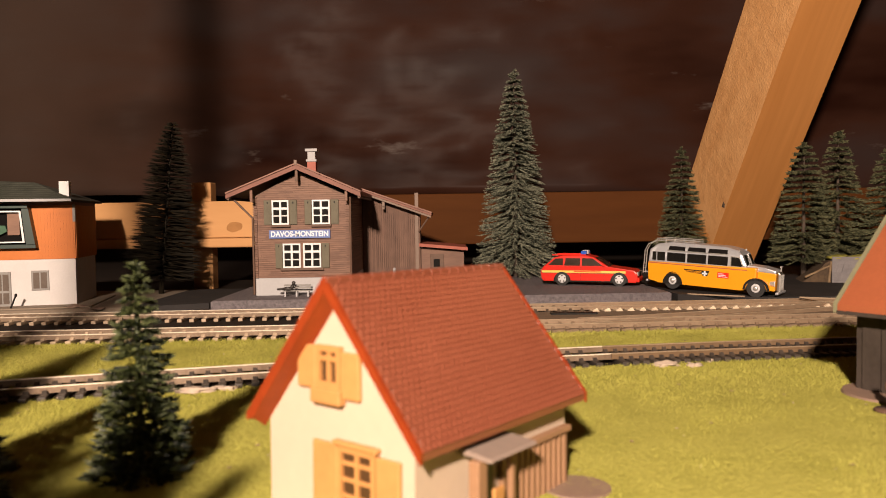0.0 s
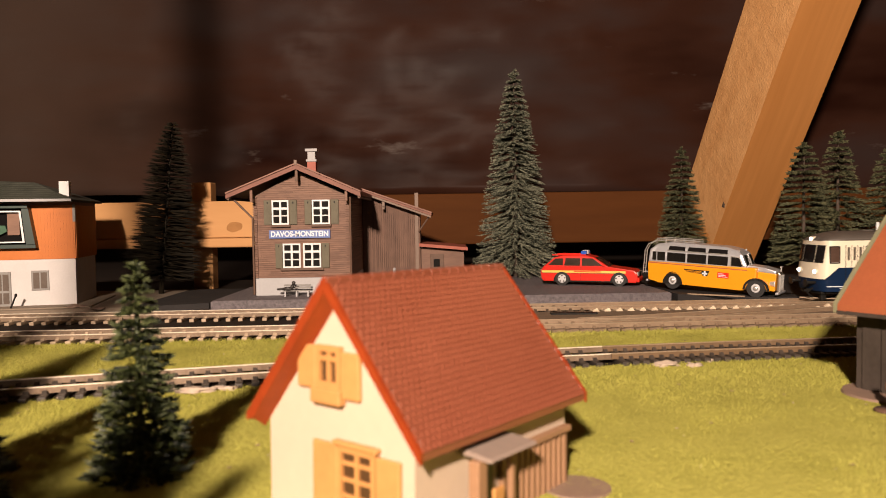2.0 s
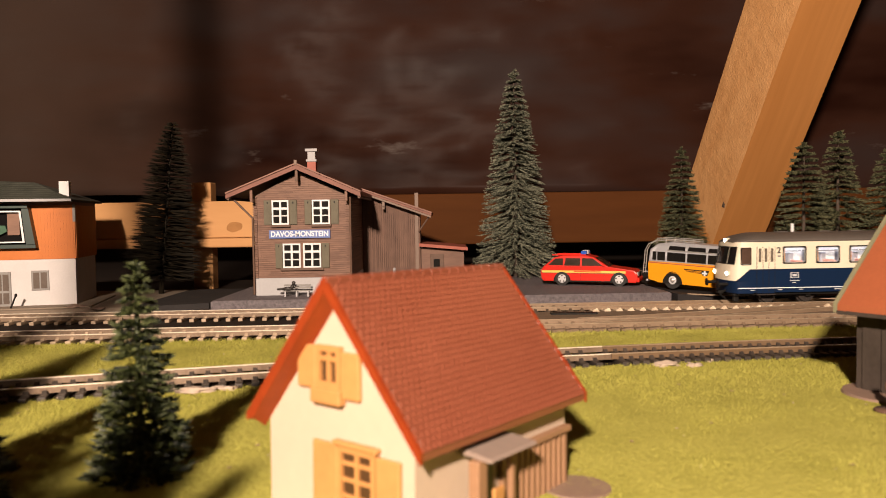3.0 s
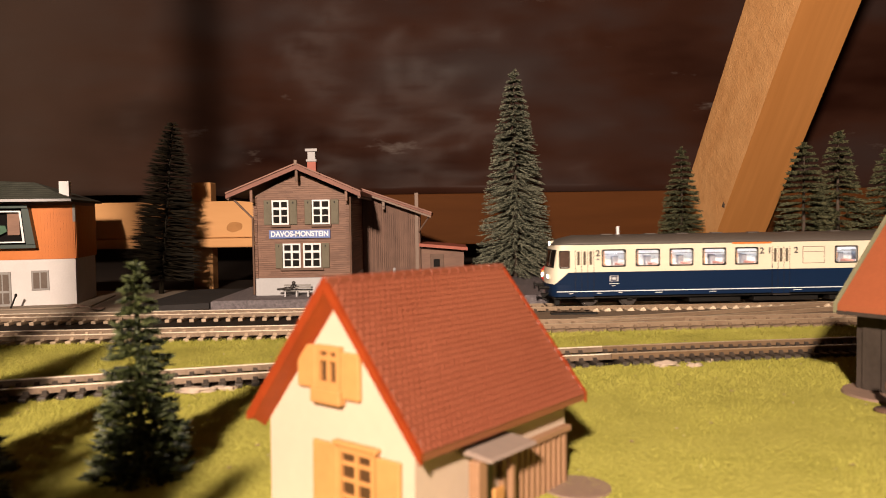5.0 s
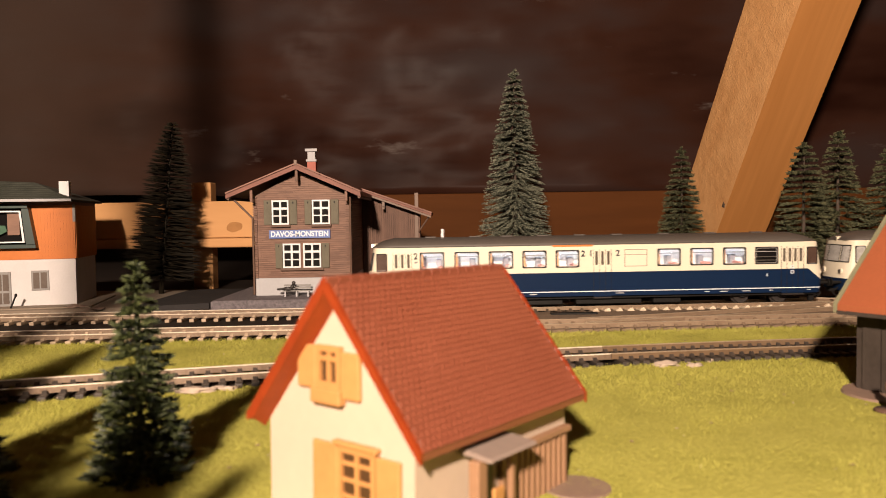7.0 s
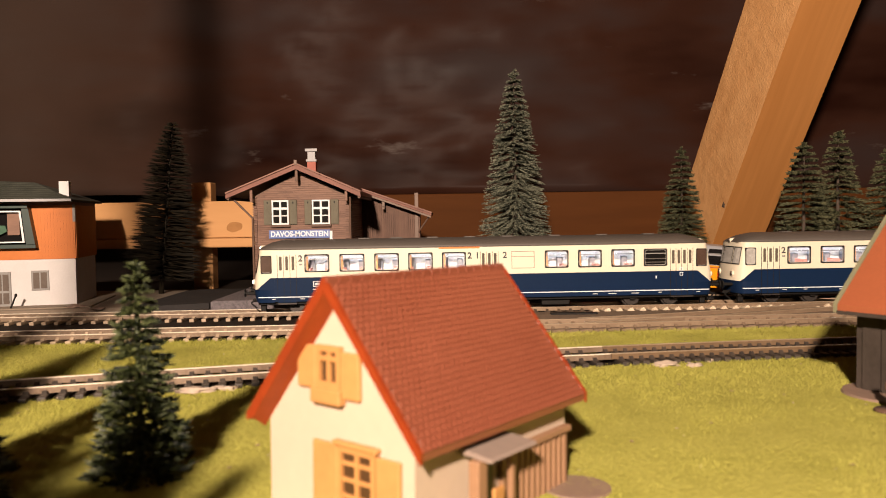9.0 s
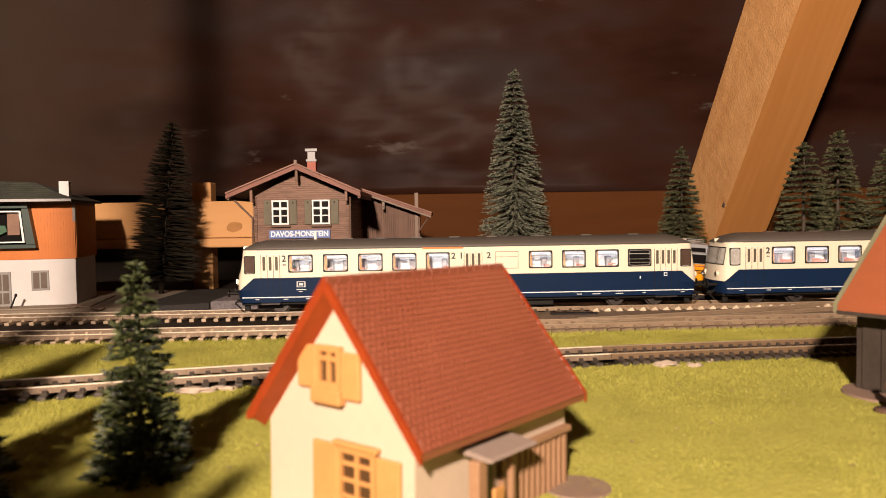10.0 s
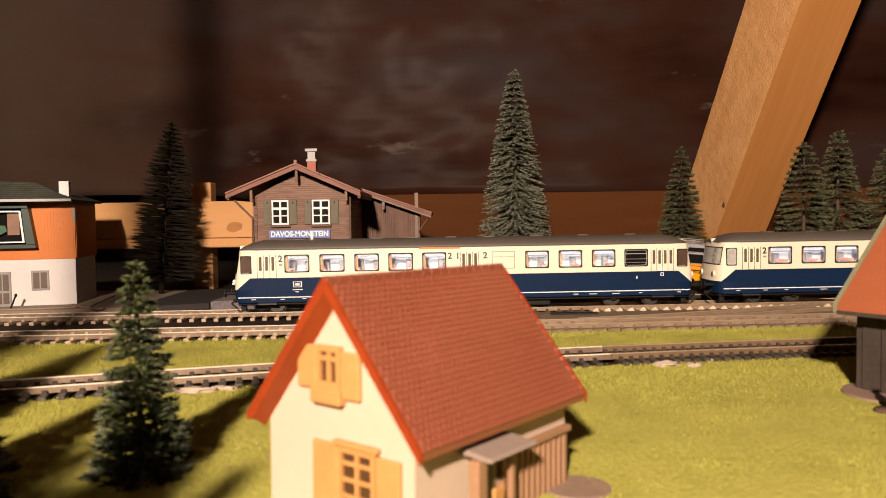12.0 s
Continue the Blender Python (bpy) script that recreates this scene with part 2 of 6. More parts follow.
M_DOORPANE = mat("grey_door_pane", (0.11, 0.09, 0.07), 0.25, var=0.2, bump=0)
M_TRACKBED = mat("brown_track_bed", (0.115, 0.075, 0.046), 0.75, scale=90, fine=700, bump=0.3, col2=(0.20, 0.14, 0.09))
M_STEEL = mat("dull_steel", (0.35, 0.32, 0.29), 0.35, metal=0.9, var=0.15)
M_WHEEL = mat("blackened_wheel_steel", (0.07, 0.06, 0.055), 0.4, metal=0.6, var=0.2)
M_CHROME = mat("chrome", (0.84, 0.82, 0.79), 0.22, metal=0.7, var=0.05, bump=0)
M_SEATRED = mat("red_seat", (0.52, 0.25, 0.22), 0.6, var=0.12)
M_SEATGREY = mat("blue_grey_seat", (0.27, 0.28, 0.32), 0.6, var=0.1)
M_MARK = mat("faded_marking", (0.55, 0.55, 0.56), 0.5, var=0.05, bump=0)
M_RIM = mat("bright_rim", (0.66, 0.66, 0.68), 0.28, metal=0.25, var=0.05, bump=0)
M_INNER = mat("pale_interior", (0.75, 0.74, 0.74), 0.6, var=0.05, bump=0)
M_CURTAIN = mat("orange_brown_curtain", (0.38, 0.19, 0.08), 0.7, var=0.15)
M_ORANGELINE = mat("orange_stripe", (0.70, 0.18, 0.03), 0.5, var=0.06, bump=0)
M_LETTER = mat("black_lettering", (0.02, 0.02, 0.025), 0.5, var=0.1, bump=0)
M_LETTERWHITE = mat("white_lettering", (0.66, 0.69, 0.74), 0.5, var=0.04, bump=0)
M_GLASS = clear("clear_pane")
M_LAMPGLOW = glow("headlight_glow", (1.0, 0.95, 0.88), 9.0)
M_CABINLIGHT = glow("cabin_light_strip", (0.86, 0.92, 1.0), 7.0)
M_YELLOW = mat("bus_yellow_paint", (0.74, 0.30, 0.008), 0.30, var=0.05, scale=40, fine=500, bump=0.03)
M_SILVER = mat("silver_paint", (0.52, 0.5265, 0.559), 0.32, metal=0.5, var=0.08, scale=60, fine=600, bump=0.05)
M_RED = mat("signal_red_paint", (0.62, 0.022, 0.012), 0.28, var=0.06, scale=40, fine=500, bump=0.03)
M_YSTRIPE = mat("yellow_stripe", (0.75, 0.52, 0.10), 0.4, var=0.06, bump=0)
M_TYRE = mat("black_rubber", (0.014, 0.013, 0.013), 0.7, var=0.2)
M_BLUELAMP = mat("blue_beacon", (0.03, 0.10, 0.5), 0.25, var=0.1, bump=0)
M_FARROOF = mat("orange_red_roof", (0.25, 0.07, 0.0275), 0.55, var=0.1, scale=90, fine=800, bump=0.4)
M_VERGE = mat("grey_green_rim", (0.1625, 0.1562, 0.09375), 0.6, var=0.15)
M_DARKWALL = mat("dark_timber_wall", (0.0275, 0.02125, 0.0175), 0.7, scale=90, fine=700, spec=0.2, col2=(0.0475, 0.03625, 0.03))
M_STONE = mat("grey_stone_card", (0.15, 0.138, 0.145), 0.8, scale=150, fine=700, bump=0.5, dist=0.0006, col2=(0.22, 0.205, 0.21), per=0.15)
M_YARD = mat("grey_brown_card", (0.16, 0.125, 0.09), 0.85, scale=60, fine=600, bump=0.5, dist=0.0006, col2=(0.27, 0.215, 0.16))
M_EARTH = mat("brown_bank", (0.12, 0.075, 0.04), 0.85, scale=120, fine=500, bump=0.8, dist=0.001, col2=(0.30, 0.21, 0.12))
M_BANK = mat("dark_bank", (0.035, 0.022, 0.012), 0.85, scale=120, fine=500, bump=0.8, dist=0.001, col2=(0.11, 0.068, 0.036))
M_PEBBLE = mat("pale_pebble", (0.34, 0.27, 0.21), 0.75, var=0.2, scale=200)
M_FIGURE = mat("dark_figure_plastic", (0.035, 0.030, 0.028), 0.5, var=0.4, scale=500, bump=0)
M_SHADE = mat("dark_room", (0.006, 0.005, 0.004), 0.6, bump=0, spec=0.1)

# ---- the attic and the layout board ----
def track_one(x):
    return 448 + 0.04 * x


def track_two(x):
    return 378 + 0.05 * x


def track_near(x):
    return 288 + 0.20 * x - 0.00035 * x * x


def structure(name, bm, material, label, category):
    return tagged(part(name, bm, material), label, category, kind="structure")


def build_attic():
    structure("floor", slab(-2200, 2200, -2600, 2200, -60, -20.1), M_ATTIC, "brown attic floor boards under the layout", "floor")
    structure("wall_south", slab(-2200, 2200, -2640, -2600, -20, 1500), M_ATTIC, "brown wooden attic wall", "wall")
    # north wall is near black: the gloom behind the sheet is in its colour
    structure("wall_north", slab(-2200, 2200, 2200, 2240, -20, 1500), M_SHADE, "attic wall behind the sheet, its shade put in as near black", "wall")
    structure("wall_east", slab(2200, 2240, -2600, 2200, -20, 1500), M_ATTIC, "brown wooden attic wall", "wall")
    structure("wall_west", slab(-2240, -2200, -2600, 2200, -20, 1500), M_ATTIC, "brown wooden attic wall", "wall")
    structure("ceiling", slab(-2200, 2200, -2600, 2200, 1500, 1530), M_ATTIC, "brown wooden attic ceiling", "ceiling")
    structure("baseboard", slab(-900, 900, -420, 722, -20, 0, 1.0), M_BOARD, "dark painted layout board", "board")
    # creased black sheet hung behind the layout
    nx, nz = 170, 100
    xs, zs = np.linspace(-1000, 1000, nx), np.linspace(0, 1, nz)
    verts = []
    for k in zs:
        for x in xs:
            lower = 83 + 5 * noise.noise(Vector((x * 0.004, 3, 0))) - 0.004 * x
            z = lower + k * (1000 - lower)
            y = 872 + 16 * noise.noise(Vector((x * 0.0035, z * 0.007, 1))) + 6 * noise.noise(Vector((x * 0.012, z * 0.022, 7)))
            y += 2.5 * noise.noise(Vector((x * 0.03 + z * 0.02, z * 0.05, 4)))
            verts.append((x, y, z))
    faces = [(i + j * nx, i + 1 + j * nx, i + 1 + (j + 1) * nx, i + (j + 1) * nx) for j in range(nz - 1) for i in range(nx - 1)]
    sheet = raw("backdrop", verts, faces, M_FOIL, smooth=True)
    sheet.modifiers.new("thickness", "SOLIDIFY").thickness = 0.0006
    tagged(sheet, "creased dark plastic sheet hung behind the layout", "backdrop", kind="structure")


def build_planks():
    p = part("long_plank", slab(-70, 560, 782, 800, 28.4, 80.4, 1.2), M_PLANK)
    tagged(p, "reddish brown wooden plank below the dark sheet", "plank", group="planks behind the layout")
    p = part("short_plank", slab(-352, -140, 606, 620, 43.1, 72.2, 0.9), M_PLANKLIT)
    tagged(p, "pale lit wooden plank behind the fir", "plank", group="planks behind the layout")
    part("knot", blob(bmesh.new(), -165.5, 606.1, 51.5, 7.5, 0.25, 4.6, 2, 0.2, 3), M_STAIN, p, "dark stain on the plank")
    p = part("batten", slab(-352, -140, 602.5, 622, 35.4, 42.8, 1.3), M_PLANKLIT)
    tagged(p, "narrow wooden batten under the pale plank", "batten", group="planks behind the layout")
    p = part("upright_post", slab(-204.5, -188.5, 623, 638, 0.0, 88.0, 0.9), M_PLANKLIT)
    tagged(p, "short upright wooden post behind the fir", "post", group="planks behind the layout")


def build_post():
    # unseen post, added so that its shadow darkens a band of the sheet
    p = part("upright_post", slab(-170.5, -156.5, 30, 44, 0.0, 640, 1.0), M_PINE)
    tagged(p, "unseen upright pine post added beside the layout for its shadow", "post")


def build_beam():
    lo, hi = Vector((260, 730, 31)), Vector((278, 590, 222))
    w = (hi - lo).normalized()
    face = Vector((270, 660, 60)).normalized()
    b = (face - w * face.dot(w)).normalized()
    s = b.cross(w).normalized()
    if s.x < 0:
        s = -s
    er, el = (s + b) / math.sqrt(2), (b - s) / math.sqrt(2)
    m = Matrix((er, el, w)).transposed().to_4x4()
    m.translation = lo * 0.001
    beam = new("roof_beam")
    beam.matrix_basis = m
    tagged(beam, "slanting pine roof beam with one rough-sawn face", "beam")
    bm = slab(0.4, 60, 0.4, 60, -60, 900, 0)
    inv = Matrix((er, el, w))
    cut_at = inv @ (Vector((257, 730, 29)) - lo)
    cut_no = inv @ Vector((-0.97, 0.0, -0.25))
    bmesh.ops.bisect_plane(bm, geom=bm.verts[:] + bm.edges[:] + bm.faces[:], plane_co=cut_at, plane_no=cut_no, clear_outer=True)
    bmesh.ops.holes_fill(bm, edges=[e for e in bm.edges if e.is_boundary])
    part("planed_core", bm, M_PINE, beam)
    # the rough-sawn face, a skin with torn fibres
    ny, nz = 22, 150
    verts, faces = [], []
    for j in range(nz):
        for i in range(ny):
            y, z = 0.3 + 59.4 * i / (ny - 1), -30 + 400 * j / (nz - 1)
            edge = min(1, i / 2, (ny - 1 - i) / 2)
            x = 0.1 - edge * max(0, 0.4 + 0.45 * noise.noise(Vector((y * 0.25, z * 0.12, 0))) + 0.4 * noise.noise(Vector((y * 0.8, z * 0.5, 5))))
            p = Vector((x, y, z))
            verts.append(p)
    for j in range(nz - 1):
        for i in range(ny - 1):
            q = [i + j * ny, i + 1 + j * ny, i + 1 + (j + 1) * ny, i + (j + 1) * ny]
            if all((verts[k] - cut_at).dot(cut_no) < -0.5 for k in q):
                faces.append(q)
    raw("sawn_face", [tuple(v) for v in verts], faces, M_SAWN, beam, "rough-sawn beam face", smooth=True)
    part("knot", blob(bmesh.new(), 0.2, 4, 38, 0.8, 2.2, 3.4, 2, 0.3, 2), M_BARK, beam, "dark knot hole")


def grass(name, lo_edge, hi_edge, x0, x1, density, tall, seed, label):
    """A flocked strip between two curves: an uneven mat with upright fibres on it."""
    rng = np.random.default_rng(seed)
    nx, ny = 90, 26
    verts, faces = [], []
    for j in range(ny):
        for i in range(nx):
            x = x0 + (x1 - x0) * i / (nx - 1)
            a = lo_edge(x) + 1.5 * noise.noise(Vector((x * 0.06, 1, seed)))
            b = hi_edge(x) + 2.2 * noise.noise(Vector((x * 0.07, 9, seed)))
            y = a + (b - a) * j / (ny - 1)
            rim = min(1, 3 * j / (ny - 1), 3 * (ny - 1 - j) / (ny - 1))
            verts.append((x, y, 0.3 + rim * (0.6 + 0.5 * noise.noise(Vector((x * 0.05, y * 0.05, seed))))))
    faces = [(i + j * nx, i + 1 + j * nx, i + 1 + (j + 1) * nx, i + (j + 1) * nx) for j in range(ny - 1) for i in range(nx - 1)]
    bed = raw(name, verts, faces, M_GRASSBED, smooth=True)
    tagged(bed, label, "grass", kind="stuff")
    area = (x1 - x0) * (sum(hi_edge(x) - lo_edge(x) for x in np.linspace(x0, x1, 20)) / 20)
    n = int(area * density)
    x = rng.uniform(x0, x1, n)
    lo_y = np.array([lo_edge(v) for v in x])
    hi_y = np.array([hi_edge(v) for v in x])
    y = lo_y + (hi_y - lo_y) * rng.uniform(0.005, 0.995, n)
    h = tall * rng.uniform(0.5, 1.15, n)
    a = rng.uniform(0, 6.283, n)
    lean = rng.uniform(0.2, 1.3, n) * h
    base = np.stack([x, y, np.full(n, 0.4)], 1)
    top = base + np.stack([np.cos(a) * lean, np.sin(a) * lean, h], 1)
    wide = np.stack([-np.sin(a), np.cos(a), np.zeros(n)], 1) * rng.uniform(0.05, 0.095, n)[:, None]
    v = np.stack([base - wide, base + wide, top], 1).reshape(-1, 3)
    raw("fibres", v, np.arange(3 * n).reshape(-1, 3), M_BLADE, bed)
    return bed


def road_height(x, y):
    return 5.9 - 0.045 * ((x - 161) * 0.866 + (520 - y) * 0.5) if x < 230 else 3.0 + 0.012 * (y - 486)


def build_ground():
    grass("front_grass", lambda x: 60.0, lambda x: track_near(x) - 12, -300, 330, 4.6, 1.0, 1, "yellow-green flocked grass in front of the near track")
    grass("middle_grass", lambda x: track_near(x) + 13, lambda x: track_two(x) - 13, -330, 330, 4.4, 1.45, 2, "yellow-green flocked grass strip between two tracks")
    for a, b in ((-148, 51), (51.8, 148)):
        bm = prism(bmesh.new(), [(a, 488 + 0.04 * a), (b, 488 + 0.04 * b), (b - (8 if b > 100 else 0), 720), (a + (2 if a < -100 else 0), 720)], "z", 0.02, 6)
        bmesh.ops.bevel(bm, geom=[e for e in bm.edges if abs(e.verts[0].co.z - e.verts[1].co.z) < 0.1 and e.verts[0].co.z > 5], offset=0.6, segments=2, affect="EDGES")
        structure("platform", bm, M_PLATFORM, "grey grit-covered platform slab beside the track", "platform")
    bm = prism(bmesh.new(), [(150, 487), (200, 480), (520, 486), (520, 720), (146, 720)], "z", 0.02, 4.6)
    for v in bm.verts:
        if v.co.z > 1:
            v.co.z = max(2.0, min(6.0, road_height(v.co.x, v.co.y)))
    structure("road", bm, M_ASPHALT, "black sloping model road where the bus stands", "road")
    bm = prism(bmesh.new(), [(-196, 474), (-152, 492), (-151, 590), (-196, 590)], "z", 0.02, 3.8)
    structure("yard", bm, M_ASPHALT, "dark yard ground under the fir", "ground")
    bm = prism(bmesh.new(), [(-400, 461), (-252, 466), (-196.2, 475), (-196.2, 590), (-400, 590)], "z", 0.02, 3.7)
    for v in bm.verts:
        if v.co.z < 1 and v.co.y < 480:
            v.co.y -= 6
    structure("yard_slab", bm, M_YARD, "grey-brown ground slab round the signal box", "ground")


def build_track(name, centre, x0, x1, pitch, tie_mat, label, tie_long=29.0, chairs=True, rail_mat=None, pale_from=None):
    tr = thing(name, 0, 0, 0, 0, label, "railway track", "railway tracks")
    n = 70
    for side in (-8.25, 8.25):
        for nm, m, z0, z1, w in (("rail", rail_mat or M_RAIL, 1.9, 3.9, 0.55), ("railhead", M_RAILTOP if rail_mat is M_RAILPALE else M_HEADDARK, 3.85, 4.2, 0.5)):
            verts, faces = [], []
            for i in range(n):
                x = x0 + (x1 - x0) * i / (n - 1)
                c = centre(x) + side
                verts += [(x, c - w, z0), (x, c - w, z1), (x, c + w, z1), (x, c + w, z0)]
            for i in range(n - 1):
                for k in range(4):
                    faces.append((4 * i + k, 4 * i + (k + 1) % 4, 4 * i + 4 + (k + 1) % 4, 4 * i + 4 + k))
            faces += [(0, 1, 2, 3), (4 * n - 1, 4 * n - 2, 4 * n - 3, 4 * n - 4)]
            raw(nm, verts, faces, m, tr)
    bm = slab(-1.3, 1.3, -tie_long / 2, tie_long / 2, 0.05, 1.9, 0.25)
    for s in (-8.25, 8.25) if chairs else ():
        for k in (-1, 1):
            prism(bm, [(s + k * 0.7, 1.8), (s + k * 2.3, 1.8), (s + k * 0.7, 3.0)], "x", -0.8, 0.8)
    tie = part("sleeper", bm, tie_mat, tr)
    pale = None
    if pale_from is not None:
        bm = slab(-2.0, 2.0, -tie_long / 2 - 1.5, tie_long / 2, 0.05, 2.3, 0.4)
        prism(bm, [(-1.9, 2.2), (1.9, 2.2), (1.2, 3.0), (0.9, 3.6), (0.3, 3.6)], "y", -tie_long / 2 - 0.6, -tie_long / 2 + 1.4)
        chunk = part("sleeper", bm, M_TIECHUNK, tr)
        pale = chunk.data
        bpy.data.objects.remove(chunk)
    count = int((x1 - x0) / pitch)
    for i in range(count):
        x = x0 + pitch * (i + 0.5)
        o = tie if i == 0 else new("sleeper", pale if pale and x > pale_from else tie.data)
        o.parent = tr
        slope = math.degrees(math.atan(centre(x + 1) - centre(x)))
        o.matrix_basis = pose(x * 0.001, centre(x) * 0.001, 0, 0, 0, slope)
    return tr


# ---- trees ----
def fir(name, x, y, z, tall, wide, branches, needles, material, bare, seed, label, droop=0.25, power=0.9, thick=0.28, length=3.4, pack=0.5, step=5.6):
    """Layered model fir: a wire trunk, drooping boughs, and needles all along each bough."""
    rng = np.random.default_rng(seed)
    t = thing(name, x, y, z, rng.uniform(0, 360), label, "tree", "model firs")
    bm = rod(bmesh.new(), (0, 0, 0), (0, 0, tall * 0.97), 0.016 * tall + 0.6, 0.35, 9)
    part("trunk", bm, M_BARK, t, smooth=True)
    n = branches
    k = rng.uniform(0, 1, n) ** 1.1
    tiers = max(14, round(tall / step))
    k = np.minimum(0.995, (np.floor(k * tiers) + rng.uniform(0, pack, n)) / tiers)
    hz = bare + (tall - bare) * k
    r = wide * (1 - k) ** power * rng.uniform(0.86, 1.04, n) + 1.4
    az = rng.uniform(0, 6.283, n)
    a = np.stack([np.zeros(n), np.zeros(n), hz], 1)
    out = np.stack([np.cos(az), np.sin(az), np.zeros(n)], 1)
    r[:26] = rng.uniform(0.5, 2.4, 26)
    a[:26, 2] = tall - rng.uniform(0.5, 9, 26)
    hz = a[:, 2]
    b = a + out * r[:, None] + np.array([0, 0, 1.0]) * (-droop * r * rng.uniform(0.3, 1.5, n) + 0.6)[:, None]
    va, fa = spindles(a, b, np.full(n, 0.35))
    m = needles
    s = rng.uniform(0.18, 1.0, (n, m))
    root = a[:, None] + (b - a)[:, None] * s[..., None]
    side = np.stack([-np.sin(az), np.cos(az), np.zeros(n)], 1)
    along = (b - a) / np.linalg.norm(b - a, axis=1)[:, None]
    kick = rng.uniform(-1, 1, (n, m))
    rise = rng.uniform(-0.25, 0.45, (n, m))
    ln = length * rng.uniform(0.6, 1.2, (n, m)) * (0.55 + 0.45 * np.minimum(1, r / 12))[:, None]
    tip = root + ln[..., None] * (along[:, None] * 0.75 + side[:, None] * kick[..., None] * 0.8 + np.array([0, 0, 1.0]) * rise[..., None])
    vb, fb = spindles(root.reshape(-1, 3), tip.reshape(-1, 3), np.full(n * m, thick))
    raw("crown", np.concatenate([va, vb]), np.concatenate([fa, fb + len(va)]), material, t)
    return t


def bristle_fir(name, x, y, z, tall, wide, count, seed, label):
    rng = np.random.default_rng(seed)
    t = thing(name, x, y, z, 0, label, "tree", "model firs")
    part("trunk", rod(bmesh.new(), (0, 0, 0), (0, 0, tall * 0.96), 2.0, 0.4, 9), M_BRISTLE, t, smooth=True)
    tiers = 38
    tier = np.floor(rng.uniform(0, 1, count) ** 1.1 * tiers) / tiers
    hz = 12 + (tall - 12) * (tier + rng.normal(0, 0.005, count))
    level = rng.uniform(0.86, 1.05, tiers + 1)[np.round(tier * tiers).astype(int)]
    r = wide * (1 - tier) ** 0.58 * level * rng.uniform(0.86, 1.04, count) * np.where(tier < 0.05, 0.85, 1) + 0.8
    az = rng.uniform(0, 6.283, count)
    a = np.stack([np.zeros(count), np.zeros(count), hz], 1)
    b = a + np.stack([np.cos(az) * r, np.sin(az) * r, rng.normal(0.03, 0.03, count) * r], 1)
    v, f = spindles(a, b, np.full(count, 0.44))
    raw("crown", v, f, M_BRISTLE, t)
    return t


def sprig_fir(name, x, y, z, tall, wide, count, seed, label):
    """Small plastic fir with short lumpy sprigs."""
    rng = np.random.default_rng(seed)
    t = thing(name, x, y, z, 0, label, "tree", "model firs")
    part("trunk", rod(bmesh.new(), (0, 0, 0), (0, 0, tall * 0.98), 1.0, 0.4, 9), M_SPRIG, t, smooth=True)
    n, tiers, ring = count, 19, 13
    nb = tiers * ring
    j = np.arange(nb) // ring
    hb = 2.0 + (tall - 3.2) * (j + rng.uniform(-0.3, 0.3, nb)) / (tiers - 1)
    prof = wide * (1 - np.minimum(1, hb / tall)) ** 0.82 * rng.uniform(0.74, 1.06, nb) + 0.5
    azb = (np.arange(nb) % ring) / ring * 6.283 + j * 1.9 + rng.normal(0, 0.16, nb)
    w = (prof + 0.9) ** 1.2
    idx = rng.choice(nb, n, p=w / w.sum())
    u = rng.uniform(0.1, 0.92, n) ** 0.7
    az = azb[idx] + rng.normal(0, 0.10, n)
    reach = prof[idx] * u
    hz = hb[idx]
    p = np.stack([np.cos(az) * reach, np.sin(az) * reach, hz - 0.10 * reach + rng.normal(0, 0.22, n)], 1)
    fan = az + rng.normal(0, 0.55, n)
    d = np.stack([np.cos(fan), np.sin(fan), rng.uniform(-0.2, 0.42, n)], 1)
    d /= np.linalg.norm(d, axis=1)[:, None]
    big = max(1.0, tall / 50)
    ln = big * rng.uniform(1.7, 3.6, n) * (0.5 + 0.5 * prof[idx] / wide)
    va, fa = spindles(p, p + d * ln[:, None], big * rng.uniform(0.17, 0.33, n))
    c = np.stack([np.zeros(nb), np.zeros(nb), hb + 0.2], 1)
    e = np.stack([np.cos(azb) * prof, np.sin(azb) * prof, hb - 0.12 * prof], 1)
    vb, fb = spindles(c, e, np.full(nb, 0.34))
    raw("crown", np.concatenate([va, vb]), np.concatenate([fa, fb + len(va)]), M_SPRIG, t)
    return t


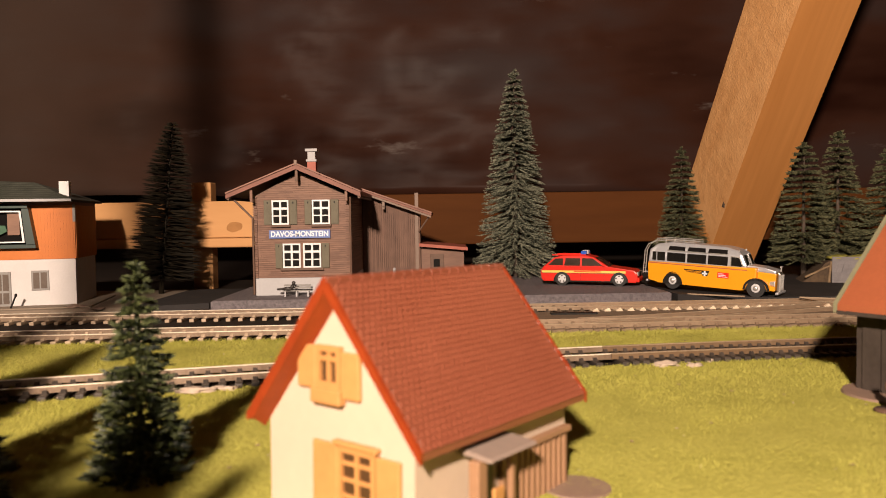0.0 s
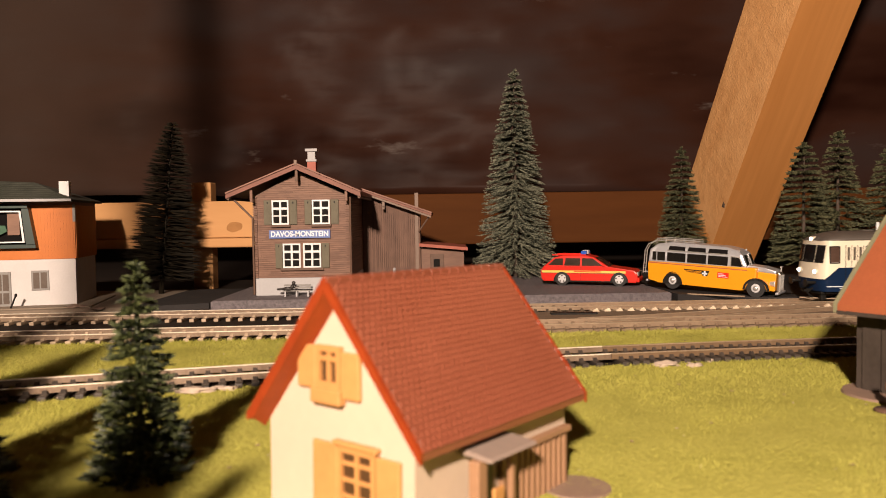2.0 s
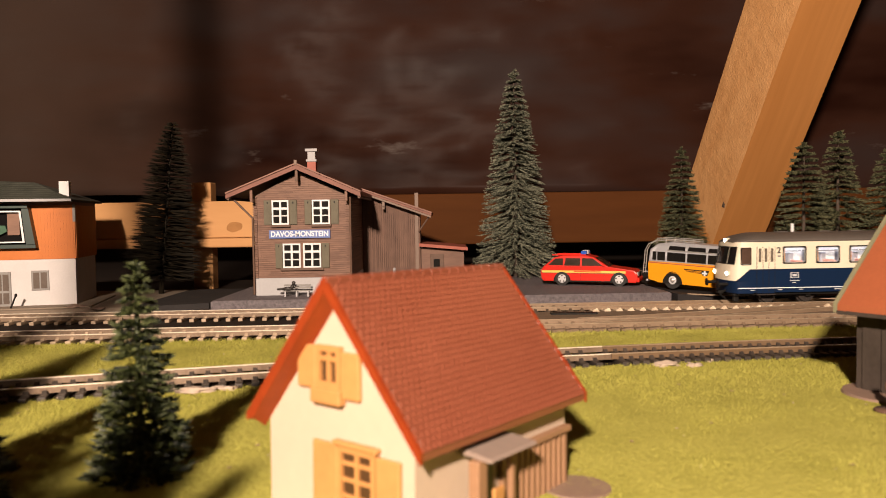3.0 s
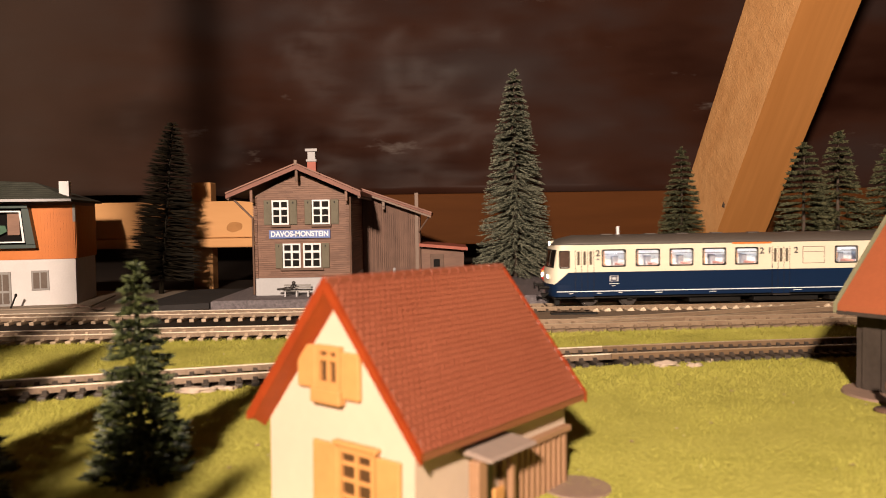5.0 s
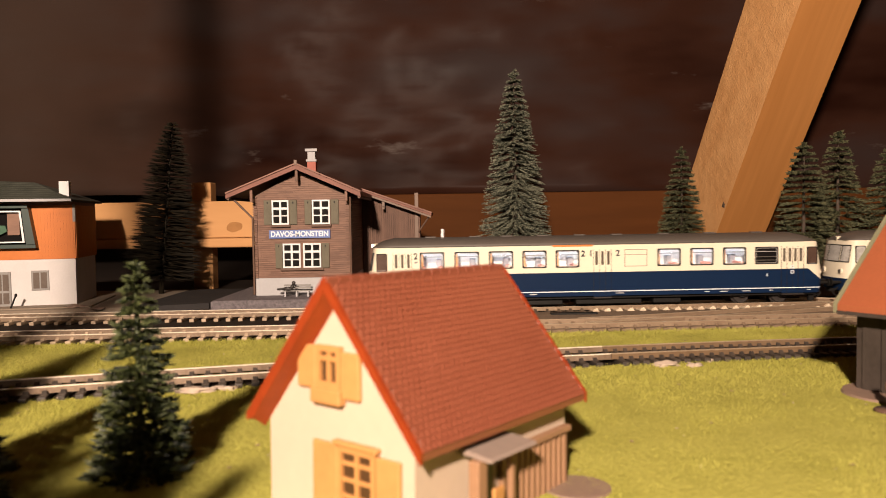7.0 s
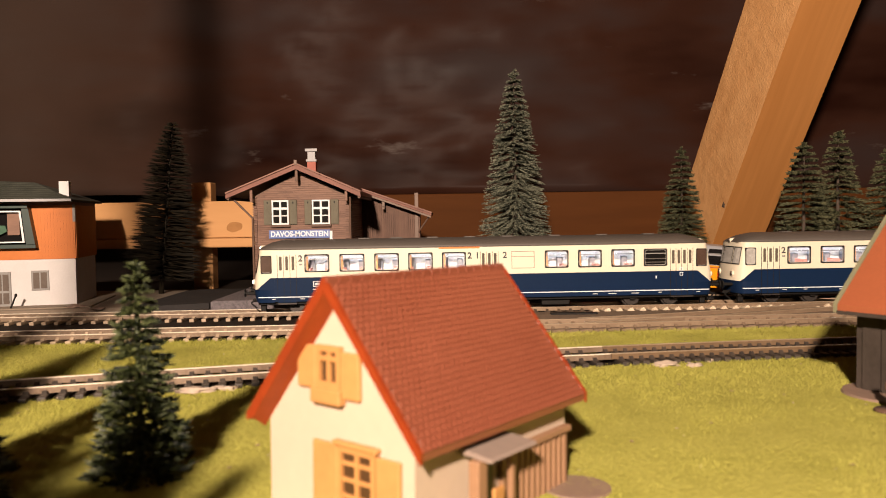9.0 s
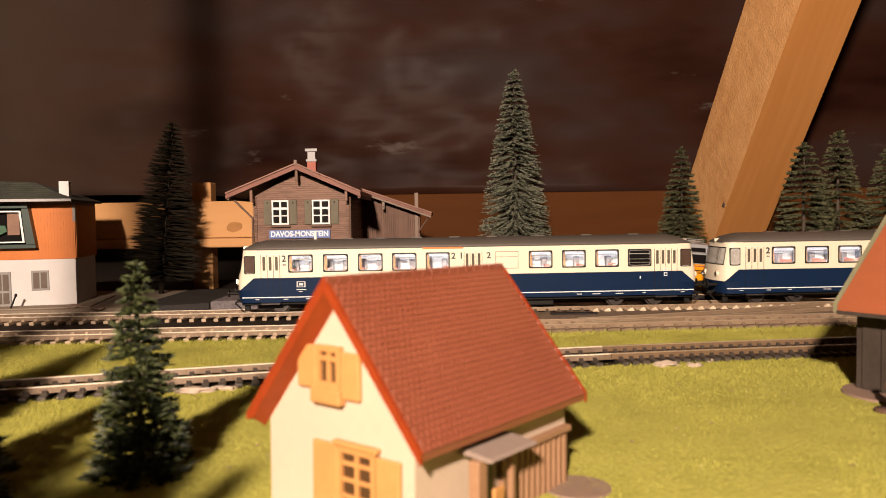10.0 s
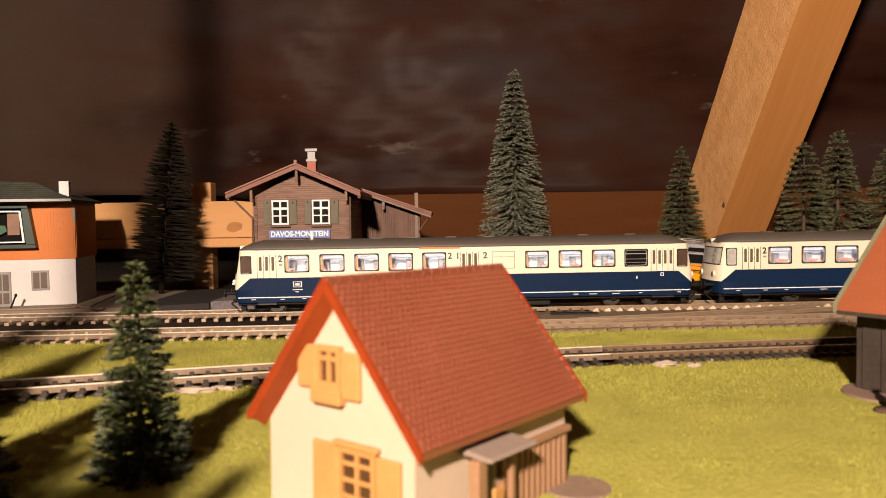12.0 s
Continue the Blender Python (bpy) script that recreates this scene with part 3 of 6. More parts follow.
def build_trees():
    fir("tall_fir", 61.3, 645, 6, 174, 35.0, 1700, 46, M_NEEDLE, 9, 11, "tall frosted dark green model fir behind the station yard", thick=0.34, length=2.5, power=0.76, pack=0.22, step=5.4, droop=0.30)
    fir("fir", 283, 598, 4.6, 106, 25, 800, 40, M_NEEDLEDARK, 16, 12, "olive green model fir with bare grey trunk", droop=0.12, power=0.66, pack=0.3)
    fir("fir", 322, 622, 4.6, 117, 27, 560, 36, M_NEEDLEDARK, 14, 13, "sparse olive green model fir by the stone wall", droop=0.2, power=0.75, thick=0.36, length=4.0, pack=0.35)
    fir("fir", 352, 605, 4.6, 100, 26, 480, 36, M_NEEDLEDARK, 12, 14, "sparse olive green model fir by the stone wall", droop=0.2, power=0.75, thick=0.36, length=4.0, pack=0.35)
    fir("fir", 216, 690, 4.6, 112, 25, 850, 38, M_NEEDLEDARK, 10, 15, "slim olive green model fir beside the roof beam", droop=0.2, power=0.8, pack=0.3)
    dark = bristle_fir("dark_fir", -208, 560, 3.8, 127, 31, 3800, 16, "almost black bottle-brush model fir")
    dark.matrix_basis = dark.matrix_basis @ pose(0, 0, 0, 0, 5.5, 0)
    sprig_fir("small_fir", -68.8, 170, 0.5, 48.6, 11.4, 7600, 17, "small bluish green plastic fir standing in the grass")
    sprig_fir("small_fir", -104, 152, 0.5, 52, 15.5, 9500, 18, "small bluish green plastic fir standing in the grass")
    # firs beside the viewer, known by the shadows that they throw into view
    sprig_fir("small_fir", -73, 58, 0.5, 77, 34, 20000, 19, "broad bluish green plastic fir standing in the grass")
    sprig_fir("small_fir", -92, 64, 0.5, 71, 26, 15000, 23, "broad bluish green plastic fir standing in the grass")
    sprig_fir("small_fir", -55.5, 72, 0.5, 57, 10.5, 9000, 20, "small bluish green plastic fir standing in the grass")
    sprig_fir("small_fir", -144, 174, 0.5, 77, 24, 12000, 22, "larger bluish green plastic fir beside the near track")


# ---- the cream house in the foreground ----
def mullion_window(name, parent, x, y0, y1, z0, z1, frame_mat, cols, rows, bar=0.7):
    """A window in a wall that faces local -x."""
    w = part(name, slab(x - 0.25, x + 0.9, y0 + bar, y1 - bar, z0 + bar, z1 - bar), M_HOUSEPANE, parent, "dark window pane")
    bm = bmesh.new()
    for a, b, c, d in ((y0, y1, z0, z0 + bar), (y0, y1, z1 - bar, z1), (y0, y0 + bar, z0 + bar, z1 - bar), (y1 - bar, y1, z0 + bar, z1 - bar)):
        box(bm, x - 1.0, x + 0.5, a, b, c, d)
    for i in range(1, cols):
        y = y0 + (y1 - y0) * i / cols
        box(bm, x - 0.8, x + 0.4, y - bar * 0.4, y + bar * 0.4, z0 + bar, z1 - bar)
    for i in range(1, rows):
        z = z0 + (z1 - z0) * i / rows
        box(bm, x - 0.7, x + 0.4, y0 + bar, y1 - bar, z - bar * 0.35, z + bar * 0.35)
    part("frame", bm, frame_mat, w)
    return w


def build_cream_house():
    h = thing("small_house", -4.2, 154.5, 0.4, 51.57, "cream plastic model house with a red tiled roof and ochre shutters", "house")
    h.matrix_basis = h.matrix_basis @ pose(0, 0, -0.0001, 0, 0.9, 0)
    top, eave, half, hw = 45.0, 18.1, 21.8, 18.4
    slope = (top - eave) / half
    # walls: two gables and two sides
    peak = top - 0.3
    sh = peak - hw * slope
    for nm, a, b in (("gable_wall", -25.0, -23.0), ("gable_wall", 22.6, 24.6)):
        part(nm, prism(bmesh.new(), [(-hw, -1), (hw, -1), (hw, sh), (0, peak), (-hw, sh)], "x", a, b), M_CREAM, h)
    for a, b in ((-hw, -hw + 2), (hw - 2, hw)):
        part("side_wall", slab(-23.0, 22.6, a, b, -1, sh), M_CREAM, h)
    # roof slabs with a bright rim
    norm = Vector((0, -(top - eave), -half)).normalized()
    for s, nm in ((-1, "roof_slab"), (1, "roof_slab")):
        pts = [(0, top), (s * half, eave), (s * half, eave + 1.3), (0, top + 1.5)] if s < 0 else [(0, top), (0, top + 1.5), (s * half, eave + 1.3), (s * half, eave)]
        bm = prism(bmesh.new(), pts, "x", -27.2, 27.2)
        slab_ob = part(nm, bm, M_TILE, h)
        if s < 0:
            near_slab = slab_ob
        else:
            far_slab = slab_ob
        for x0, x1 in ((-28.0, -27.2), (27.2, 28.0)):
            lip = 0.5 if s < 0 else 0.9
            e = [(0, top - lip), (s * (half + 0.2), eave - (0.5 if s < 0 else -0.2)), (s * (half + 0.2), eave + 1.6), (0, top + 1.9)]
            if s > 0:
                e.insert(1, (20.0, eave + 0.9))
            board = prism(bmesh.new(), e, "x", x0, x1)
            if s > 0 and x0 < 0:
                # chamfered moulding that runs from the rim back to the gable wall
                fr = [board.verts.new((-28.03, y, z)) for y, z in ((0, top - 0.3), (0, top - 0.9), (20.0, eave + 0.9), (20.0, eave + 1.4))]
                bk = [board.verts.new((-25.02, y, z)) for y, z in ((0, top - 0.3), (0, top - 3.7), (20.0, eave - 1.3), (20.0, eave + 1.4))]
                for i in range(4):
                    board.faces.new((fr[i], fr[(i + 1) % 4], bk[(i + 1) % 4], bk[i]))
                board.faces.new(bk)
                bmesh.ops.recalc_face_normals(board, faces=board.faces)
            part("verge_board", board, M_REDEDGE, h, "orange-red roof rim")
    for i in range(19):
        x = -27.6 + i * 2.9
        part("ridge_cap", rod(bmesh.new(), (x, 0, top + 1.05), (x + 3.1, 0, top + 1.15), 0.95, 0.75, 10), M_TILE, h)
    # plain tiles: rows up the slope, each a small humped piece
    rows, cols = 29, 37
    run = Vector((0, -half, eave - top))
    lenrun = run.length
    dy, dz = half / rows, (top - eave) / rows
    tile_len, tile_w = lenrun / rows * 1.25, 54.4 / cols
    ang = math.atan2(top - eave, half)

    def tile_mesh():
        bm = bmesh.new()
        w, l = tile_w * 0.5 * 0.995, tile_len
        prof = [(-w, 0.0), (-w, 0.11), (-w * 0.42, 0.29), (w * 0.42, 0.29), (w, 0.11), (w, 0.0)]
        lo = [bm.verts.new((qx, 0, qz)) for qx, qz in prof]
        hi = [bm.verts.new((qx * 0.98, l, qz * 0.5 - 0.1)) for qx, qz in prof]
        bm.faces.new(lo)
        for i in range(5):
            bm.faces.new((lo[i], hi[i], hi[i + 1], lo[i + 1]))
        return bm
    one = part("tile", tile_mesh(), M_TILE, near_slab)
    base = [v.co.copy() * 1000 for v in one.data.vertices]
    poly = [list(p.vertices) for p in one.data.polygons]
    rest_v, rest_f = [], []
    first = True
    for r in range(rows):
        for c in range(cols):
            x = -27.2 + tile_w * (c + 0.5 + (0.5 if r % 2 else 0.0))
            if x > 27.0:
                continue
            y, z = -half + dy * r - 0.15, eave + 1.35 + dz * r
            m = Matrix.Translation((x, y, z)) @ Matrix.Rotation(ang, 4, "X") @ Matrix.Rotation(radians(random.uniform(-1, 1)), 4, "Z")
            if r < 12 and c < 25:
                o = one if first else new("tile", one.data)
                first = False
                o.parent = near_slab
                mm = m.copy()
                mm.translation = mm.translation * 0.001
                o.matrix_basis = mm
            else:
                k = len(rest_v)
                rest_v += [tuple(m @ v) for v in base]
                rest_f += [[k + i for i in p] for p in poly]
    tagged(raw("upper_tiles", rest_v, rest_f, M_TILE, near_slab), kind="stuff")
    rest_v, rest_f = [], []
    for r in range(rows):
        for c in range(cols):
            x = -27.2 + tile_w * (c + 0.5)
            m = Matrix.Translation((x, half - dy * r + 0.15, eave + 1.35 + dz * r)) @ Matrix.Rotation(math.pi, 4, "Z") @ Matrix.Rotation(ang, 4, "X")
            k = len(rest_v)
            rest_v += [tuple(m @ v) for v in base]
            rest_f += [[k + i for i in p] for p in poly]
    tagged(raw("far_tiles", rest_v, rest_f, M_TILE, far_slab), kind="stuff")
    # gable windows with shutters
    x = -25.0
    mullion_window("window", h, x, -2.0, 4.4, 26.8, 34.4, M_OCHRE, 2, 1, 1.1)
    part("crossbar", slab(x - 1.15, x - 0.2, -0.9, 3.3, 31.7, 32.5), M_OCHRE, h)
    part("sill", slab(x - 1.9, x, -2.6, 5.0, 24.0, 26.8, 0.3), M_OCHRE, h)
    part("shutter", slab(x - 1.0, x, 4.4, 9.3, 26.3, 34.2, 0.3), M_OCHRE, h)
    part("shutter", slab(x - 1.0, x, -6.6, -2.0, 25.2, 33.6, 0.3), M_OCHRE, h)
    mullion_window("window", h, x, -10.2, -1.0, 5.2, 16.9, M_OCHRE, 2, 4, 1.0)
    part("lintel", slab(x - 1.5, x, -11.0, -0.2, 16.9, 17.9, 0.25), M_OCHRE, h)
    part("shutter", slab(x - 1.0, x, -0.9, 5.4, 5.0, 17.0, 0.3), M_OCHRE, h)
    part("shutter", slab(x - 1.0, x, -15.8, -10.3, 5.0, 16.4, 0.3), M_OCHRE, h)
    # porch on the side wall
    y = -hw
    part("canopy", prism(bmesh.new(), [(y, 16.8), (y - 7.2, 15.9), (y - 7.8, 15.5), (y - 7.2, 15.1), (y, 15.8)], "x", -13.6, 0.8), M_CANOPY, h, "pale grey-brown porch canopy")
    part("door", slab(-10.0, -3.0, y - 0.5, y, -0.5, 13.2, 0.2), M_HOUSEPANE, h, "dark brown house door")
    part("door_post", slab(-14.6, -11.8, y - 5.4, y - 3.2, -0.5, 15.2, 0.3), M_PORCH, h)
    part("door_post", slab(-3.0, -1.8, y - 4.6, y - 3.4, -0.5, 15.2, 0.2), M_PORCH, h)
    part("half_door", slab(-8.2, -5.0, y - 4.4, y - 3.6, -0.5, 8.6, 0.25), M_OCHRE, h, "low ochre porch gate")
    part("step", slab(-13, 5, y - 9, y, -0.5, 0.7, 0.3), M_GREYBROWN, h)
    for i in range(12):
        xx = -1.2 + i * 2.1
        part("slat", slab(xx, xx + 1.25, y - 1.4, y - 0.2, -0.5, 11.8, 0.2), M_PORCH, h)
    part("slat_rail", slab(-1.6, 24.2, y - 1.9, y - 0.1, 11.9, 13.2, 0.2), M_PORCH, h)
    bm = bmesh.new()
    bmesh.ops.create_cone(bm, cap_ends=True, segments=40, radius1=7.4, radius2=7.1, depth=0.9, matrix=Matrix.Translation((21.5, y - 4.6, 0.7)))
    part("base_plate", bm, M_GREYBROWN, h, "grey-brown round base plate")


# ---- lettering ----
def text(name, words, size, material, parent, m, label="", wide=1.0):
    cu = bpy.data.curves.new(name, "FONT")
    cu.offset = size * 0.000028
    cu.body, cu.size, cu.extrude, cu.align_x, cu.align_y = words, size * 0.001, 0.00006, "CENTER", "CENTER"
    tmp = new(name, cu)
    dg = bpy.context.evaluated_depsgraph_get()
    me = bpy.data.meshes.new_from_object(tmp.evaluated_get(dg))
    bpy.data.objects.remove(tmp)
    for v in me.vertices:
        v.co.x *= wide
    me.materials.clear()
    me.materials.append(material)
    ob = new(name, me)
    ob.parent = parent
    ob.matrix_basis = m
    if label:
        tagged(ob, label)
    return ob


# ---- the station ----
def front_window(parent, x0, x1, z0, z1, y, splits, sill=True):
    """White casement in a wall that faces -y: dark panes with white bars."""
    w = part("window", slab(x0 + 0.5, x1 - 0.5, y - 0.5, y + 0.2, z0 + 0.5, z1 - 0.5), M_SHADE, parent, "white casement window with small dark panes")
    bm = bmesh.new()
    for a, b, c, d in ((x0, x1, z0, z0 + 1.0), (x0, x1, z1 - 1.0, z1), (x0, x0 + 1.0, z0 + 1.0, z1 - 1.0), (x1 - 1.0, x1, z0 + 1.0, z1 - 1.0)):
        box(bm, a, b, y - 1.3, y, c, d)
    mid = (x0 + x1) / 2
    box(bm, mid - 0.65, mid + 0.65, y - 1.25, y, z0 + 1.0, z1 - 1.0)
    part("frame", bm, M_WHITE, w)
    for k, thick in splits:
        z = z0 + (z1 - z0) * k
        part("bar", slab(x0 + 1.0, x1 - 1.0, y - 1.15, y, z - thick, z + thick), M_WHITE, w)
    if sill:
        part("sill", slab(x0 - 0.8, x1 + 0.8, y - 2.2, y, z0 - 1.7, z0 - 0.1, 0.2), M_DARKBROWN, w)
    return w


def shutter(parent, x0, x1, z0, z1, y):
    s = part("shutter", slab(x0, x1, y - 0.9, y, z0, z1, 0.2), M_SHUTTER, parent, "olive brown window shutter")
    part("shutter_panel", slab(x0 + 0.9, x1 - 0.9, y - 1.15, y - 0.6, z0 + 1.2, (z0 + z1) / 2 - 0.5), M_SHUTTER, s)
    part("shutter_panel", slab(x0 + 0.9, x1 - 0.9, y - 1.15, y - 0.6, (z0 + z1) / 2 + 0.5, z1 - 3.0), M_SHUTTER, s)
    part("hook", slab((x0 + x1) / 2 - 0.3, (x0 + x1) / 2 + 0.3, y - 1.4, y - 0.8, z1 - 2.4, z1 - 1.2), M_BLACK, s)


def build_station():
    st = thing("station_building", 0, 0, 0, 0, "brown timber model station with white windows and blue name board", "station")
    x0, x1, y0, y1 = -126.2, -62.6, 512.0, 596.0
    eave, top, mid = 72.5, 89.5, -95.5
    part("plinth", slab(x0 - 0.6, x1 + 0.6, y0 - 0.7, y1, 6.0, 17.8, 0.3), M_PLINTH, st, "pale grey plinth")
    part("core_wall", prism(bmesh.new(), [(x0, 17.8), (x1, 17.8), (x1, eave), (mid, top - 1), (x0, eave)], "y", y0 - 0.42, y1), M_DARKBROWN, st)
    # log boards on the front and on the shaded side, a little uneven
    bm = bmesh.new()
    z = 17.9
    while z < top - 3:
        k = max(0.0, (z + 1.5 - eave) / (top - 1 - eave))
        a, b = x0 + (mid - x0) * k, x1 + (mid - x1) * k
        while a < b:
            c = min(b, a + random.uniform(4.0, 13.0))
            j = random.uniform(-0.12, 0.10)
            q = random.uniform(-0.1, 0.1)
            prism(bm, [(y0 - 0.4, z), (y0 - 0.58 + j, z + 0.1), (y0 - 0.58 + j, z + 1.26 + q), (y0 - 0.4, z + 1.36 + q)], "x", a, c - 0.08)
            a = c
        z += 1.42
    tagged(part("log_cladding", bm, M_LOGBROWN, st), kind="stuff")
    bm = bmesh.new()
    z = 17.9
    while z < eave - 2:
        prism(bm, [(x1, z), (x1 + 0.7, z + 0.2), (x1 + 0.7, z + 1.3), (x1, z + 1.5)], "y", y0, y1)
        z += 1.62
    tagged(part("side_cladding", bm, M_LOGBROWN, st), kind="stuff")
    for x in (x0 - 0.6, x1 - 2.2):
        bm = bmesh.new()
        for i in range(34):
            box(bm, x, x + 2.8, y0 - 1.7, y0, 18 + i * 1.62, 18 + i * 1.62 + 1.2)
        tagged(part("log_corner", bm, M_LOGBROWN, st), kind="stuff")
    # roof: two slopes with verge boards, ridge along the depth
    for s, xe in ((-1, -141.5), (1, -53.6)):
        ze = 74.6
        pts = [(mid, 93.4), (xe, ze), (xe, ze - 2.4), (mid, 91.0)]
        part("roof_slope", prism(bmesh.new(), pts, "y", 500.5, 604), M_ROOFBROWN, st)
        part("verge_board", prism(bmesh.new(), [(mid, 92.6), (xe + s * 0.2, ze - 0.7), (xe + s * 0.2, ze - 3.4), (mid, 89.8)], "y", 499.6, 500.4), M_ROOFBROWN, st)
        part("edge_strip", prism(bmesh.new(), [(mid, 94.0), (xe + s * 0.3, ze + 0.7), (xe + s * 0.3, ze - 0.2), (mid, 93.1)], "y", 499.2, 500.4), M_RIDGEBROWN, st)
        bm = rod(bmesh.new(), (xe - s * 1.0, 501, ze - 3.4), (xe - s * 1.0, 602, ze - 3.4), 1.0, n=8)
        part("gutter", bm, M_DARKBROWN, st)
    part("finial", slab(mid - 1.0, mid + 1.0, 499.0, 501.2, 92.5, 95.8, 0.3), M_GREYBROWN, st)
    part("king_post", slab(mid - 0.9, mid + 0.9, 501.6, 504.0, 82.0, 90.5, 0.2), M_DARKBROWN, st)
    for x, s in ((x0 + 0.6, -1), (x1 - 0.6, 1)):
        bm = slab(x - 0.9, x + 0.9, 502.0, 511.0, 68.8, 71.2, 0.2)
        box(bm, x - 0.9, x + 0.9, 502.0, 504.0, 71.0, 76.5, 0.2)
        part("bracket", bm, M_LOGBROWN, st)
    part("brace", rod(bmesh.new(), (-139.5, 508, 71.5), (-126.4, 509.4, 58.0), 0.7, n=6), M_DARKBROWN, st)
    part("downpipe", rod(bmesh.new(), (-126.6, 509, 58.0), (-126.6, 509, 7.0), 0.7, n=8), M_DARKBROWN, st)
    part("downpipe", rod(bmesh.new(), (x1 + 0.9, 510.2, 71.5), (x1 + 0.9, 510.2, 7.0), 0.7, n=8), M_DARKBROWN, st)
    # windows
    y = y0 - 0.9
    for a, b in ((-114.0, -102.7), (-87.1, -75.2)):
        front_window(st, a, b, 53.6, 69.9, y, ((0.36, 0.35), (0.66, 0.75)))
    for a, b in ((-107.2, -95.4), (-93.6, -81.7)):
        front_window(st, a, b, 24.6, 40.9, y, ((0.34, 0.35), (0.66, 0.75)), sill=False)
    part("long_sill", slab(-109, -80, y - 2.0, y, 22.8, 24.5, 0.2), M_DARKBROWN, st)
    for a, b in ((-119.4, -114.4), (-102.3, -97.3), (-92.2, -87.5), (-74.8, -69.4)):
        shutter(st, a, b, 53.6, 70.0, y)
    for a, b in ((-112.3, -107.6), (-81.3, -76.2)):
        shutter(st, a, b, 24.4, 41.0, y)
    sign = part("name_board", slab(-116.0, -75.2, y - 1.6, y - 0.1, 44.4, 50.0, 0.15), M_SIGN, st, "blue name board with white capital letters")
    text("letters", "DAVOS-MONSTEIN", 5.0, M_LETTERWHITE, sign, pose(-0.0956, (y - 1.68) * 0.001, 0.0472, 90, 0, 0), wide=0.90)
    # chimney
    ch = part("chimney", slab(-95.0, -88.8, 540, 546, 84, 97.5, 0.2), M_ROOFRED, st, "red brick chimney with white cap")
    part("chimney_cap", slab(-95.6, -88.2, 539.4, 546.6, 97.5, 99.2, 0.2), M_PLINTH, ch)
    part("chimney_head", slab(-94.6, -89.2, 540.2, 545.8, 99.2, 104.6, 0.2), M_PLINTH, ch)
    part("chimney_cap", slab(-96.0, -87.6, 539.0, 547.0, 104.6, 106.6, 0.2), M_PLINTH, ch)
    # goods shed set back on the right
    ya = 592.0
    part("shed_core", prism(bmesh.new(), [(-62.6, 6), (-18.9, 6), (-18.9, 60.5), (-62.6, 76)], "y", ya, 660), M_DARKBROWN, st)
    for i in range(30):
        x = -61.8 + i * 1.48
        j = random.uniform(0, 0.3)
        zt = 75.5 - (x + 62.6) / 3.0
        part("board", slab(x + 0.08, x + 1.40, ya - 0.9 - j, ya - 0.1, 6.5, zt), M_SHEDBROWN, st)
    part("shed_roof", prism(bmesh.new(), [(-60.5, 79.0), (-8.4, 60.4), (-8.4, 58.2), (-60.5, 76.8)], "y", 580, 665), M_ROOFBROWN, st)
    part("edge_strip", prism(bmesh.new(), [(-60.5, 79.6), (-8.2, 61.0), (-8.2, 60.0), (-60.5, 78.6)], "y", 578.6, 580), M_RIDGEBROWN, st)
    part("verge_board", prism(bmesh.new(), [(-60.5, 76.6), (-8.8, 58.0), (-8.8, 56.6), (-60.5, 75.2)], "y", 580.4, 581.4), M_GREYBROWN, st)
    part("corner_post", slab(-21.4, -18.6, ya - 2.4, ya - 1.3, 6.2, 76.0, 0.2), M_GREYBROWN, st)
    bm = slab(-46.0, -44.0, 582, 590.6, 63.5, 66.0, 0.2)
    prism(bm, [(582, 65.5), (582, 72), (584, 72), (584, 65.5)], "x", -46, -44)
    part("bracket", bm, M_GREYBROWN, st)
    part("brace", rod(bmesh.new(), (-10.0, 586, 58.0), (-18.5, 589, 46.0), 0.7, n=6), M_DARKBROWN, st)
    # lean-to
    part("lean_to_wall", prism(bmesh.new(), [(-16.9, 6), (16.2, 6), (16.2, 30.0), (-16.9, 33.5)], "y", 592, 640), M_LOGBROWN, st)
    part("lean_to_roof", prism(bmesh.new(), [(-18.2, 37.0), (19.0, 33.4), (19.0, 31.2), (-18.2, 34.6)], "y", 585, 645), M_ROOFRED, st)
    d = part("hatch", slab(-10.0, 0.5, 590.6, 591.9, 8, 28.5, 0.2), M_DARKBROWN, st)
    part("pane", slab(-7.4, -2.6, 590.2, 590.8, 18.5, 24.5), M_SHADE, d)


def build_bench():
    b = thing("bench", -97, 503, 6, 0, "small pale grey bench before the station", "bench")
    for i in range(3):
        part("slat", slab(-9, 9, -1.6 + i * 1.2, -0.8 + i * 1.2, 3.6, 4.2, 0.1), M_GREY, b)
    for i in range(2):
        part("back_slat", slab(-9, 9, 2.0, 2.5, 5.2 + i * 1.6, 6.3 + i * 1.6, 0.1), M_GREY, b)
    for x in (-7.5, 0, 7.5):
        part("leg", slab(x - 0.5, x + 0.5, -1.6, 2.4, 0, 3.6), M_PLINTH, b)
    bm = blob(bmesh.new(), 0, 0, 0, 3.2, 1.3, 1.3)
    rod(bm, (-2, 0, 0), (-6.8, -0.5, -0.3), 0.9, 0.6)
    rod(bm, (2, 0, 0.3), (3.3, 0, 2.4), 1.2, 0.9)
    blob(bm, 3.6, 0, 3.6, 1.2, 1.2, 1.3)
    rod(bm, (1.5, -0.8, 0.6), (-1.6, -1.2, 1.0), 0.5, 0.4)
    doll = part("figurine", bm, M_FIGURE, None, smooth=True)
    doll.matrix_basis = pose(-0.1025, 0.5012, 0.0114) @ Matrix.Scale(1.05, 4)
    tagged(doll, "tiny dark plastic figurine lying on the bench", "figurine")


